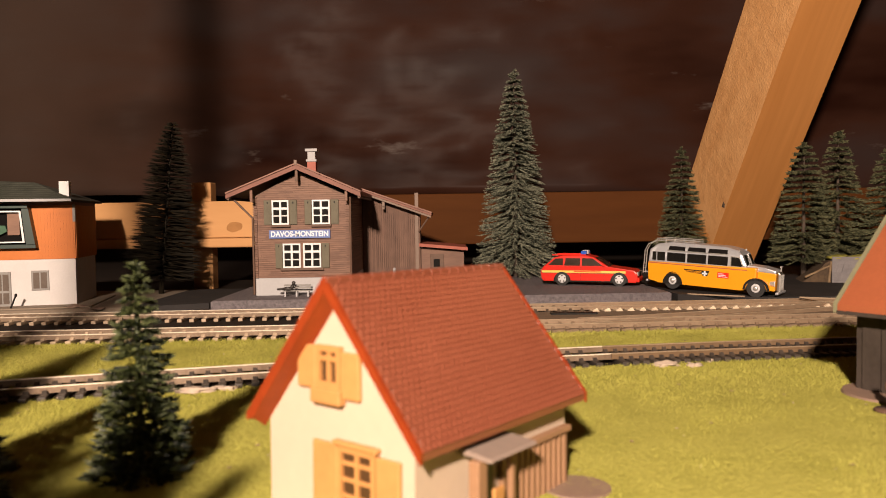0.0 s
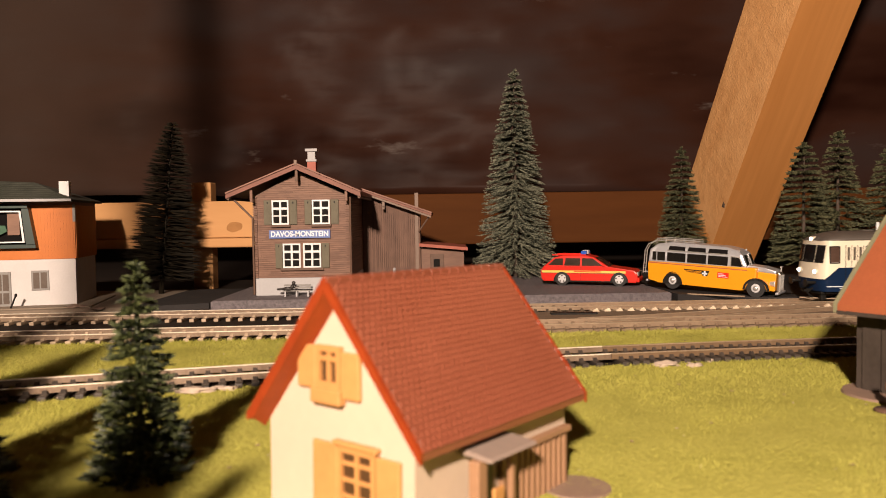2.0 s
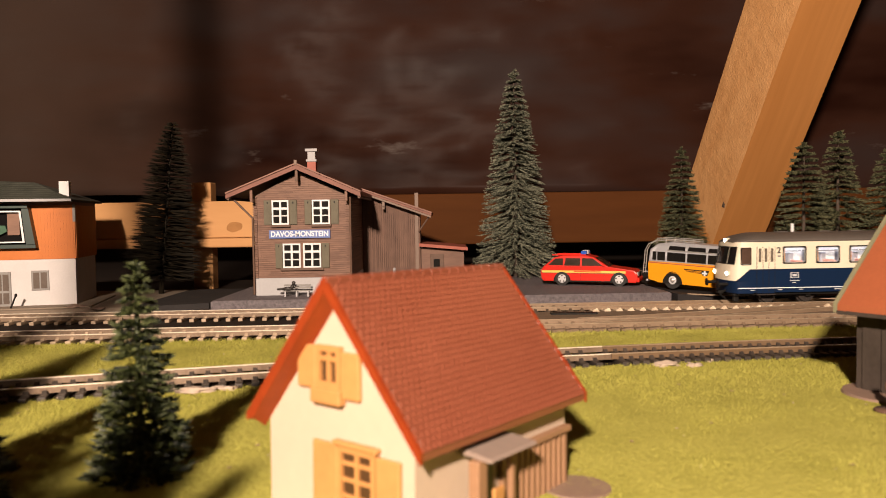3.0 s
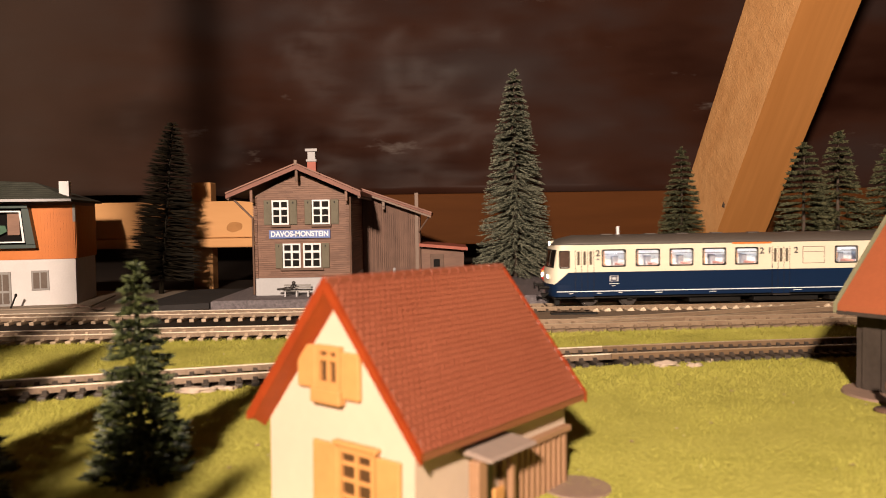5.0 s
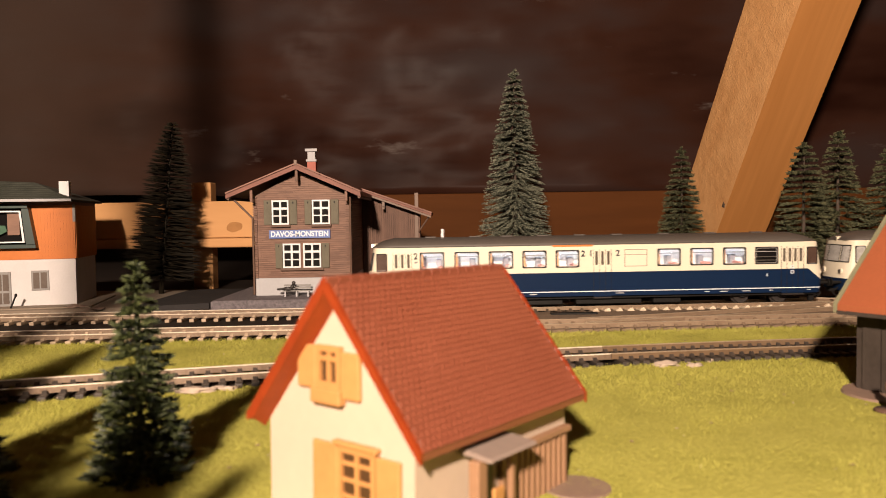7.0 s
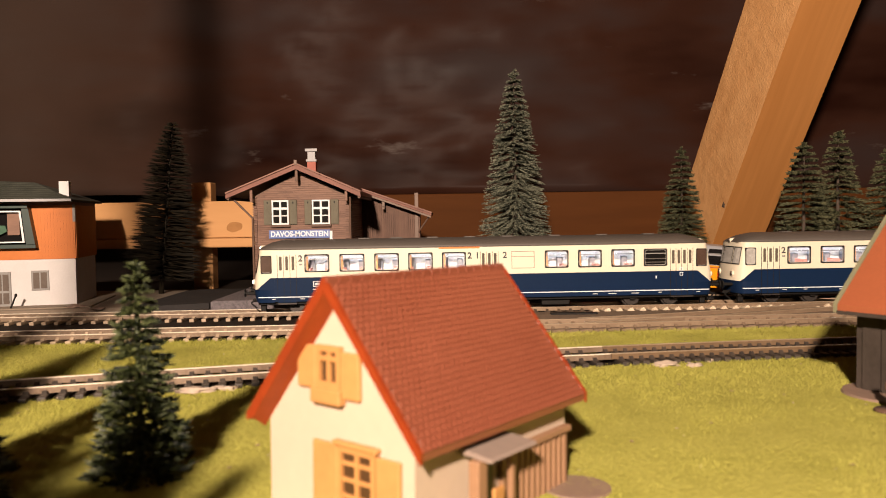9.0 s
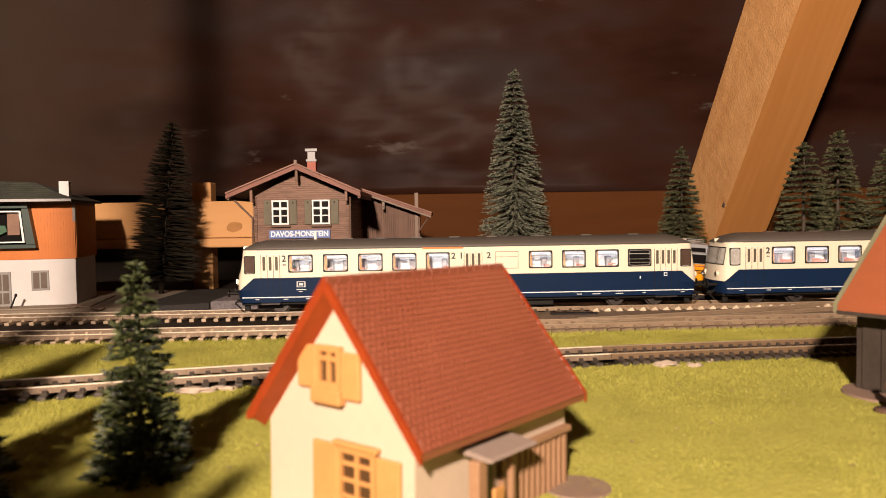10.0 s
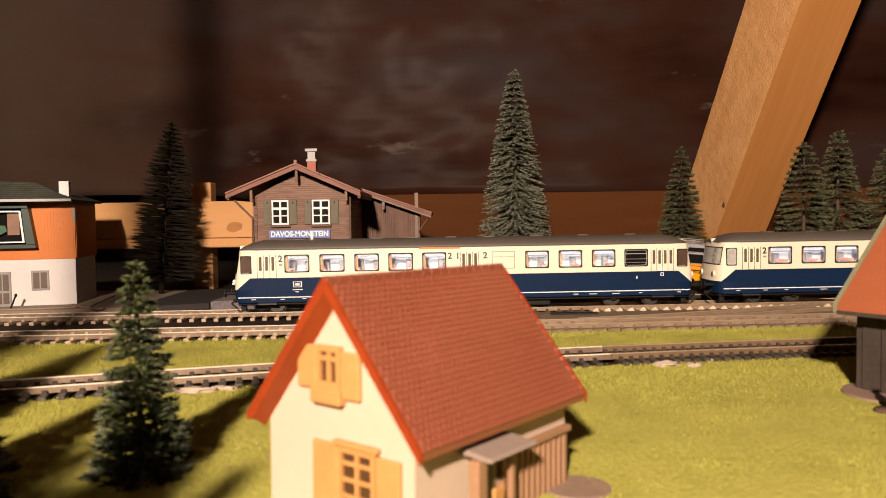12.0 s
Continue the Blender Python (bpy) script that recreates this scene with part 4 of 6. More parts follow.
def build_shed_figure():
    bm = rod(bmesh.new(), (0, 0, 0), (0, 0, 6.5), 1.1, 1.5, 10)
    blob(bm, 0, 0, 8.2, 1.9, 1.4, 2.6)
    blob(bm, 0, 0, 11.8, 1.3, 1.3, 1.4)
    doll = part("figurine", bm, M_PLINTH, None, smooth=True)
    doll.matrix_basis = pose(-0.0372, 0.578, 0.006)
    tagged(doll, "tiny pale plastic figurine before the goods shed", "figurine")


# ---- signal box ----
def build_signal_box():
    sb = thing("signal_box", -237.5, 492, 3.8, 11.5, "orange and white model signal box with a dark hipped roof", "signal box")
    part("base_slab", slab(-96, 12, -16, 56, -0.6, 0.7, 0.3), M_YARD, sb, "grey-brown base slab")
    part("lower_wall", slab(-90, 0, 0, 52, 0, 30.2), M_STUCCO, sb, "white stucco lower wall")
    part("upper_wall", slab(-90, 0.5, -0.5, 52.5, 30.2, 67.0), M_ORANGE, sb, "orange boarded upper wall")
    for i in range(12):
        x = -1.4 - i * 1.9
        part("board", slab(x - 0.935, x + 0.935, -0.68, -0.5, 30.4, 64.5), M_ORANGE, sb)
    for i in range(13):
        part("board", slab(0.5, 0.9, 1.0 + i * 4.0, 4.8 + i * 4.0, 30.4, 64.5), M_ORANGE, sb)
    part("top_beam", slab(-90, 0.7, -0.8, 53, 64.6, 66.8), M_ROOFBROWN, sb)
    # hipped roof with a pale fascia
    bm = bmesh.new()
    e = [bm.verts.new(v) for v in ((-100, -14, 66.6), (2.5, -14, 66.6), (2.5, 66, 66.6), (-100, 66, 66.6))]
    f = [bm.verts.new(v) for v in ((-100, -14, 68.0), (2.5, -14, 68.0), (2.5, 66, 68.0), (-100, 66, 68.0))]
    r = [bm.verts.new(v) for v in ((-75, 26, 82.5), (-30, 26, 80.5))]
    bm.faces.new(e[::-1])
    for i in range(4):
        bm.faces.new((e[i], e[(i + 1) % 4], f[(i + 1) % 4], f[i]))
    bm.faces.new((f[0], f[1], r[1], r[0]))
    bm.faces.new((f[1], f[2], r[1]))
    bm.faces.new((f[2], f[3], r[0], r[1]))
    bm.faces.new((f[3], f[0], r[0]))
    part("roof", bm, M_SLATE, sb, "dark green-grey hipped roof")
    part("fascia", slab(-100, 2.4, -14.7, -14.05, 66.8, 68.4), M_PLINTH, sb, "pale grey fascia board")
    bm = bmesh.new()
    for k in range(1, 9):
        t = k / 9
        a = Vector((-100 + 25 * t, -14 + 40 * t, 68.05 + 14.3 * t))
        b = Vector((2.5 - 32.5 * t, -14 + 40 * t, 68.05 + 12.4 * t))
        rod(bm, a, b, 0.28, n=4)
    tagged(part("slate_courses", bm, M_SLATE, sb), kind="stuff")
    part("chimney", slab(-9.5, -3.5, 4, 10, 68, 80.2, 0.2), M_WHITE, sb, "white square chimney")
    # control bay with slanted glazing
    bay = part("bay_window", slab(-75, -21.5, -6, -0.5, 37.5, 40.0, 0.2), M_DEEPGREEN, sb, "dark green framed bay window")
    part("bay_top", slab(-75, -25.0, -8, -0.5, 62.8, 64.4, 0.2), M_DEEPGREEN, bay)
    part("bay_jamb", prism(bmesh.new(), [(-21.5, 40), (-26.8, 40), (-29.0, 62.8), (-25.0, 62.8)], "y", -7, -0.5), M_DEEPGREEN, bay)
    part("bay_jamb", slab(-75, -72, -7, -0.5, 40, 62.8), M_DEEPGREEN, bay)
    part("pane", slab(-72, -28, -2.4, -2.0, 40, 62.8), M_PANE, bay, "dark window pane")
    bm = slab(-72, -27.6, -7.2, -6.4, 41.2, 42.0)
    box(bm, -72, -29.6, -7.4, -6.6, 60.4, 61.3)
    prism(bm, [(-27.4, 41.2), (-28.6, 41.2), (-30.4, 61.2), (-29.2, 61.2)], "y", -7.3, -6.5)
    part("bay_frame", bm, M_WHITE, bay, "thin white window frame")
    part("desk", prism(bmesh.new(), [(-54, 53), (-39, 52), (-38, 48.5), (-46, 44), (-54, 47)], "y", -5.2, -2.6), M_LEAFGREEN, bay, "green shape behind the pane")
    part("panel", slab(-38, -31, -4.2, -2.6, 46, 60), M_LOGBROWN, bay)
    # door and small window
    d = part("door", slab(-48.4, -38.4, -0.9, 0, 0.4, 22.6, 0.15), M_GREY, sb, "grey door with four panes")
    for a in (-47.2, -43.0):
        for z0, z1 in ((2.2, 9.2), (10.6, 21.0)):
            part("pane", slab(a, a + 3.4, -1.15, -0.8, z0, z1), M_BOXPANE, d)
    w = part("window", slab(-26.4, -16.0, -0.9, 0, 10.4, 23.0, 0.15), M_GREY, sb, "small grey window")
    for a in (-25.2, -20.7):
        part("pane", slab(a, a + 3.6, -1.15, -0.8, 11.6, 21.8), M_BOXPANE, w)
    part("corner_pipe", slab(-0.6, 1.0, -1.0, 0.2, 54, 65, 0.1), M_GREY, sb)


# ---- railcar ----
LONG, WIDE = 265.5, 16.0


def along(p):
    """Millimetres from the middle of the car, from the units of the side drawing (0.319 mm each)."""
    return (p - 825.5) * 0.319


WINDOWS = [(504, 547), (565.5, 609), (627, 670), (687, 730), (747, 789), (931, 973), (991, 1033), (1051, 1093)]


def rounded_ring(x0, x1, z0, z1, wide, r, y0, y1):
    """Window rim that faces +-y, with rounded corners."""
    def loop(g, rr):
        pts = []
        for cx, cz, a0 in ((x1 - g - rr, z1 - g - rr, 0), (x0 + g + rr, z1 - g - rr, 90), (x0 + g + rr, z0 + g + rr, 180), (x1 - g - rr, z0 + g + rr, 270)):
            pts += [(cx + rr * math.cos(radians(a0 + k * 22.5)), cz + rr * math.sin(radians(a0 + k * 22.5))) for k in range(5)]
        return pts
    bm = bmesh.new()
    loops = [[bm.verts.new((x, y, z)) for x, z in loop(g, rr)] for y in (y0, y1) for g, rr in ((0, r * 0.55), (wide, r))]
    n = 20
    for p, q in ((0, 1), (2, 3), (0, 2), (1, 3)):
        for i in range(n):
            k = (i + 1) % n
            bm.faces.new((loops[p][i], loops[p][k], loops[q][k], loops[q][i]))
    return bm


def build_railcar(name, seats, label):
    car = thing(name, 0, 0, 4.2, 0, label, "railcar", "coupled railcars")
    e = LONG / 2
    xa, xb = -e + 13, e - 13
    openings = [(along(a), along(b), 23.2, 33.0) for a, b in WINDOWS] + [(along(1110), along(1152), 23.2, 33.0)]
    for side in (-1, 1):
        y0, y1 = sorted((side * WIDE, side * (WIDE - 1.0)))
        blue = slab(xa, xb, y0, y1, 6.6, 20.2)
        part("blue_panel", blue, M_BLUE, car, "dark blue lower side")
        bm = slab(xa, xb, y0, y1, 20.2, 23.2)
        box(bm, xa, xb, y0, y1, 33.0, 35.8)
        cuts = sorted(openings)
        x = xa
        for a, b, c, d in cuts:
            box(bm, x, a, y0, y1, 23.2, 33.0)
            x = b
        box(bm, x, xb, y0, y1, 23.2, 33.0)
        part("ivory_panel", bm, M_IVORY, car, "ivory upper side")
        part("white_line", slab(xa - 9, xb + 9, *sorted((side * (WIDE + 0.26), side * (WIDE - 0.4))), 9.0, 9.5), M_LETTERWHITE, car)
        o = side * WIDE
        for i, (a, b, c, d) in enumerate(openings):
            fr = part("window_frame", rounded_ring(a - 0.15, b + 0.15, c - 0.15, d + 0.15, 0.62, 1.5, *sorted((o + side * 0.18, o - side * 0.7))), M_BLACK, car)
            part("chrome_rim", rounded_ring(a + 0.42, b - 0.42, c + 0.42, d - 0.42, 0.34, 1.2, *sorted((o + side * 0.1, o - side * 0.5))), M_CHROME, fr)
            pane = part("pane", slab(a + 0.45, b - 0.45, *sorted((o - side * 0.35, o - side * 0.6)), c + 0.45, d - 0.45), M_PANE if i == 8 else M_GLASS, fr)
            pane.visible_shadow = False
            part("top_light_bar", slab(a + 0.4, b - 0.4, *sorted((o + side * 0.05, o - side * 0.3)), d - 2.8, d - 2.35), M_CHROME, fr)
            if i == 8:
                for z in (25.2, 27.2):
                    part("louvre", slab(a + 0.4, b - 0.4, *sorted((o + side * 0.05, o - side * 0.3)), z, z + 0.4), M_STEEL, fr)
            else:
                part("curtain", slab(a + 0.5, a + 1.8, *sorted((o - side * 1.1, o - side * 1.6)), c + 0.4, d - 0.5), M_CURTAIN, fr, "orange-brown curtain")
        # doors, blank panel, lettering
        for a, b, n in ((456, 489, 3), (815, 847, 3), (1158, 1199, 4)):
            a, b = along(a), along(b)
            dr = part("door", slab(a, b, *sorted((o + side * 0.16, o - side * 0.3)), 6.2, 20.15), M_BLUE, car, "folding passenger door")
            part("door_upper", slab(a, b, *sorted((o + side * 0.16, o - side * 0.3)), 20.25, 33.4), M_IVORY, dr)
            for i in range(n + 1):
                x = a + (b - a) * i / n
                part("door_seam", slab(x - 0.11, x + 0.11, *sorted((o + side * 0.24, o)), 6.4, 33.2), M_BLACK, dr)
            for i in range(n):
                x = a + (b - a) * (i + 0.5) / n
                bm = slab(x - 0.75, x + 0.75, *sorted((o + side * 0.34, o)), 24.4, 32.2, 0.3)
                part("door_pane", bm, M_DOORPANE, dr)
            part("door_step", slab(a, b, *sorted((o + side * 0.9, o - side * 2.0)), 5.2, 5.9), M_WHEEL, dr)
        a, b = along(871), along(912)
        bm = bmesh.new()
        for q in ((a, b, 23.2, 23.5), (a, b, 32.7, 33.0), (a, a + 0.3, 23.5, 32.7), (b - 0.3, b, 23.5, 32.7), (a + 0.3, b - 0.3, 29.8, 30.05)):
            box(bm, q[0], q[1], *sorted((o + side * 0.12, o - side * 0.2)), q[2], q[3])
        part("blank_window", bm, M_GREYBROWN, car)
        turn = 0 if side < 0 else 180
        for word, p, z, size in (("2", 496.5, 30.8, 4.9), ("2", 796, 30.8, 4.9), ("1", 810, 30.8, 4.9), ("2", 859, 30.8, 4.9)):
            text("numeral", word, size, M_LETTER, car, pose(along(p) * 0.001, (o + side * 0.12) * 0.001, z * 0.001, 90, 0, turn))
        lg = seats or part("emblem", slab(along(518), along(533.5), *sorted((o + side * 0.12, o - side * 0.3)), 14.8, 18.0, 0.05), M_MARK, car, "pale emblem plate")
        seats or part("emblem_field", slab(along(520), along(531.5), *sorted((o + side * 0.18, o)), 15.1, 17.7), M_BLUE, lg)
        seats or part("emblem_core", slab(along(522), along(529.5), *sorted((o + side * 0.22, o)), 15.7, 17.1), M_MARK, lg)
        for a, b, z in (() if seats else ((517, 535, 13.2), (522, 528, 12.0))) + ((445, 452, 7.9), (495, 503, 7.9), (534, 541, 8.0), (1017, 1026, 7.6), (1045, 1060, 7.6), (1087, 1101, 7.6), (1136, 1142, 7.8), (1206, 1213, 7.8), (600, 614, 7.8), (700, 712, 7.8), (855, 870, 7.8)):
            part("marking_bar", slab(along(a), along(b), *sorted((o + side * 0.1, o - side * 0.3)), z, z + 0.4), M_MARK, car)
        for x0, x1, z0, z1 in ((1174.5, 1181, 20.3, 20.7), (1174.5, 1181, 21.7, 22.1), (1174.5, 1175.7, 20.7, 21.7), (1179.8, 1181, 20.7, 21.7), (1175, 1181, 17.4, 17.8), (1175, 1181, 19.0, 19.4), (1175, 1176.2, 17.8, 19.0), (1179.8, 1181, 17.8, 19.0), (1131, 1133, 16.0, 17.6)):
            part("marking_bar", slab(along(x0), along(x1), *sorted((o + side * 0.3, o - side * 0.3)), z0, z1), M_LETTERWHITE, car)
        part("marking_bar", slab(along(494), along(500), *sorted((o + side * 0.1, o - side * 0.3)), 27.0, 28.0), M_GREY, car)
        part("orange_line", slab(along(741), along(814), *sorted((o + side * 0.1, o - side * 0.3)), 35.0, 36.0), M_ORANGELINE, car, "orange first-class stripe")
    # rounded ends, lofted from plan outlines
    for d in (-1, 1):
        plan = [(13, 16.0), (5.0, 15.8), (2.6, 14.6), (0.9, 10.5), (0.2, 5.0), (0.0, 0.0), (0.2, -5.0), (0.9, -10.5), (2.6, -14.6), (5.0, -15.8), (13, -16.0)]

        def loft(levels, nm, m, lab=""):
            bm = bmesh.new()
            rings = []
            for z, lean, grow in levels:
                ring = []
                for i, (off_, half_) in enumerate(plan):
                    back = lean * max(0, (13 - off_) / 13)
                    ring.append(bm.verts.new((d * (e - off_ - back + grow * (13 - off_) / 13), half_ + (grow if half_ > 0 else -grow) * 0.3, z)))
                rings.append(ring)
            for k in range(len(rings) - 1):
                for i in range(len(plan) - 1):
                    bm.faces.new((rings[k][i], rings[k][i + 1], rings[k + 1][i + 1], rings[k + 1][i]))
            return part(nm, bm, m, car, lab, smooth=True)
        loft([(6.2, 1.2, 0), (9, 0.4, 0), (13.5, 0.0, 0)], "blue_nose", M_BLUE, "dark blue lower nose")
        nose = loft([(13.5, 0.0, 0), (20.5, 0.4, 0), (23.0, 0.9, 0), (33.5, 3.0, 0), (35.9, 3.4, 0)], "ivory_nose", M_IVORY, "ivory cab front")
        # blue wedge on each flank of the nose
        for side in (-1, 1):
            bm = prism(bmesh.new(), [(d * (e - 13), 13.4), (d * (e - 13), 20.2), (d * (e - 10.8), 20.2), (d * (e - 2.9), 13.4)], "y", *sorted((side * 16.08, side * 14.6)))
            part("blue_wedge", bm, M_BLUE, nose)
            # cab side window and corner windows
            bm = slab(d * (e - 8.6) - 2.9, d * (e - 8.6) + 2.9, *sorted((side * 16.1, side * 15.0)), 22.8, 32.6, 0.15)
            cab = part("cab_window", bm, M_SCREEN if seats and d < 0 else M_CABPANE, nose, "cab side window")
            part("window_rim", rounded_ring(d * (e - 8.6) - 3.1, d * (e - 8.6) + 3.1, 22.6, 32.8, 0.4, 1.2, *sorted((side * 16.2, side * 15.2))), M_BLACK, cab)
            part("sill_glint", slab(d * (e - 8.6) - 2.6, d * (e - 8.6) + 2.6, *sorted((side * 16.16, side * 15.2)), 22.9, 23.3), M_CHROME, cab)
        for y0, y1 in ((-13.6, -7.2), (-6.2, 6.2), (7.2, 13.6)):
            bm = bmesh.new()

            def front_x(y, z):
                lean = 0.9 + (z - 23) * 0.2
                a = abs(y)
                p = np.interp(a, [0, 5.0, 10.5, 14.6, 15.8, 16.0], [0, 0.2, 0.9, 2.6, 5.0, 13])
                return d * (e - p - lean * max(0, (13 - p) / 13) + 0.12)
            vs = []
            for z in (23.4, 32.8):
                for y in np.linspace(y0, y1, 5):
                    vs.append(bm.verts.new((front_x(y, z), y, z)))
            for i in range(4):
                bm.faces.new((vs[i], vs[i + 1], vs[i + 6], vs[i + 5]))
            pane = part("windscreen", bm, M_SCREEN if seats else M_PANE, nose, "windscreen pane")
            bm = bmesh.new()
            for z0, z1 in ((22.9, 23.5), (32.6, 33.2)):
                vs = [bm.verts.new((front_x(y, z) + d * 0.1, y, z)) for z in (z0, z1) for y in np.linspace(y0 - 0.2, y1 + 0.2, 5)]
                for i in range(4):
                    bm.faces.new((vs[i], vs[i + 1], vs[i + 6], vs[i + 5]))
            for y in (y0, y1):
                vs = [bm.verts.new((front_x(q, z) + d * 0.12, q, z)) for z in (22.9, 33.2) for q in (y - 0.28, y + 0.28)]
                bm.faces.new((vs[0], vs[1], vs[3], vs[2]))
            part("screen_rubber", bm, M_BLACK, pane, "black rubber window rim")
        for y in (-9.0, 9.0):
            x = d * (e - 1.0)
            hl = part("headlight", rod(bmesh.new(), (x - d * 1.5, y, 17.6), (x + d * 0.9, y, 17.6), 1.8, 1.6, 14), M_IVORY, nose)
            part("lens", rod(bmesh.new(), (x + d * 0.8, y, 17.6), (x + d * 1.2, y, 17.6), 1.35, 1.2, 14), M_LAMPGLOW if d < 0 and name == "leading_railcar" else M_STEEL, hl)
        x = d * (e - 3.6)
        hl = part("top_lamp", rod(bmesh.new(), (x - d * 3, 0, 36.6), (x + d * 0.8, 0, 36.6), 1.5, 1.4, 12), M_IVORY, nose)
        part("lens", rod(bmesh.new(), (x + d * 0.7, 0, 36.6), (x + d * 1.1, 0, 36.6), 1.2, 1.1, 12), M_LAMPGLOW if d < 0 and name == "leading_railcar" else M_STEEL, hl)
        for y in (-8.5, 8.5):
            bf = part("buffer", rod(bmesh.new(), (d * (e - 2), y, 11.2), (d * (e + 4.6), y, 11.2), 0.9, n=10), M_BLACK, car)
            part("buffer_plate", rod(bmesh.new(), (d * (e + 4.6), y, 11.2), (d * (e + 5.2), y, 11.2), 2.2, n=16), M_BLACK, bf)
        bm = slab(*sorted((d * (e - 8), d * (e + 2.2))), -2.2, 2.2, 5.2, 7.0, 0.2)
        part("coupler", bm, M_BLACK, car)
        part("apron", slab(*sorted((d * (e - 12), d * (e - 3))), -12, 12, 4.4, 6.6, 0.5), M_BLACK, car)
        bm = rod(bmesh.new(), (d * (e - 2), -5.5, 8.5), (d * (e + 2.4), -5.5, 5.0), 0.5, n=6)
        rod(bm, (d * (e + 2.4), -5.5, 5.0), (d * (e - 1.0), -5.5, 2.2), 0.5, n=6)
        part("brake_hose", bm, M_BLACK, car)
        part("rail_guard", slab(*sorted((d * (e - 7), d * (e - 4))), -10, -7, 0.8, 5.0, 0.4), M_BLACK, car)
    # roof: a low arch, lowered at both ends
    arch = [(-16.0, 35.8), (-15.2, 37.4), (-12.5, 39.2), (-8, 40.5), (0, 41.2), (8, 40.5), (12.5, 39.2), (15.2, 37.4), (16.0, 35.8)]
    bm = bmesh.new()
    rings = []
    for x, k, w in ((-e + 3.2, 0.05, 0.62), (-e + 5, 0.35, 0.78), (-e + 9, 0.7, 0.93), (-e + 16, 1, 1), (e - 16, 1, 1), (e - 9, 0.7, 0.93), (e - 5, 0.35, 0.78), (e - 3.2, 0.05, 0.62)):
        rings.append([bm.verts.new((x, y * w, 35.8 + (z - 35.8) * k)) for y, z in arch])
    for a, b in zip(rings, rings[1:]):
        for i in range(len(arch) - 1):
            bm.faces.new((a[i], a[i + 1], b[i + 1], b[i]))
        bm.faces.new((a[0], a[-1], b[-1], b[0]))
    bm.faces.new(rings[0])
    bm.faces.new(rings[-1])
    roof = part("roof", bm, M_CARROOF, car, "grey-brown roof", smooth=True)
    for x in (-96, -70, -51, -30, -8, 14, 42, 70, 98):
        part("roof_vent", slab(x - 3.2, x + 3.2, -2, 2, 40.9, 41.6, 0.2), M_CARROOF, roof)
    if not seats:
        part("roof_mast", rod(bmesh.new(), (-89, 0, 40.8), (-89, 0, 46.0), 0.9, n=10), M_WHITE, roof, "short white roof mast")
    # inside: pale walls, seats, and the light strip that shines out of the windows
    part("saloon_floor", slab(-e + 14, e - 14, -14.6, 14.6, 18.0, 18.8), M_GREY, car)
    part("saloon_ceiling", slab(-e + 14, e - 14, -14.6, 14.6, 34.4, 35.0), M_INNER, car)
    part("aisle_wall", slab(-e + 22, e - 36, 2.0, 2.6, 18.8, 34.4), M_INNER, car)
    part("light_strip", slab(-e + 24, e - 38, -3.0, -1.0, 33.6, 34.3), M_CABINLIGHT, car, "glowing cabin light strip")
    for i, (a, b) in enumerate(WINDOWS):
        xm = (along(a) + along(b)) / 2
        for k in (-1, 1):
            part("seat", slab(xm + k * 5.2 - 1.3, xm + k * 5.2 + 1.3, -13.0, -3.0, 18.9, 25.4 if seats else 24.7, 0.4), M_SEATRED, car, "red seat")
            part("headrest", slab(xm + k * 4.4 - 1.6, xm + k * 4.4 + 1.6, -3.0, 1.5, 18.9, 30.2 if k < 0 else 28.6, 0.4), M_SEATGREY, car, "grey inner seat")
    # underside
    part("chassis", slab(-e + 5, e - 5, -13.5, 13.5, 5.0, 6.5), M_BLACK, car)
    for x, l in ((-36, 30), (6, 38), (40, 16)):
        part("equipment_box", slab(x - l / 2, x + l / 2, -14, 14, 1.8, 4.2, 0.3), M_BLACK, car)
    wheels = []
    for xb_ in (-e + 36, e - 36):
        bg = part("bogie", slab(xb_ - 17, xb_ + 17, -11, -9.4, 4.0, 6.0, 0.4), M_BLACK, car)
        part("bogie_frame", slab(xb_ - 17, xb_ + 17, 9.4, 11, 4.0, 6.0, 0.4), M_BLACK, bg)
        for k in (-11.5, 11.5):
            bm = rod(bmesh.new(), (0, -9.0, 0), (0, 9.0, 0), 0.9, n=10)
            for s in (-1, 1):
                rod(bm, (0, s * 7.0, 0), (0, s * 9.3, 0), 4.9, 4.7, n=28)
                rod(bm, (0, s * 6.6, 0), (0, s * 7.2, 0), 5.6, n=28)
                for q in range(5):
                    g = q * 1.2566
                    rod(bm, (2.9 * math.cos(g), s * 9.1, 2.9 * math.sin(g)), (2.9 * math.cos(g), s * 9.35, 2.9 * math.sin(g)), 0.8, n=6)
            w = part("wheelset", bm, M_WHEEL, car)
            w.matrix_basis = pose((xb_ + k) * 0.001, 0, 0.0049)
            wheels.append(w)
            part("axle_box", slab(xb_ + k - 1.4, xb_ + k + 1.4, -12.2, -11, 3.6, 6.2, 0.3), M_BLACK, bg)
    return car, wheels


# ---- bus and car ----
def road_wheel(parent, x, y, r, w, hub, n=28):
    wh = part("wheel", rod(bmesh.new(), (x, y - w / 2, r), (x, y + w / 2, r), r, n=n), M_TYRE, parent)
    side = -1 if y < 0 else 1
    rim = part("rim", rod(bmesh.new(), (x, y + side * (w / 2 - 0.2), r), (x, y + side * (w / 2 + 0.25), r), r * hub, r * hub * 0.8, n), M_RIM, wh, "chrome wheel rim")
    return wh, rim


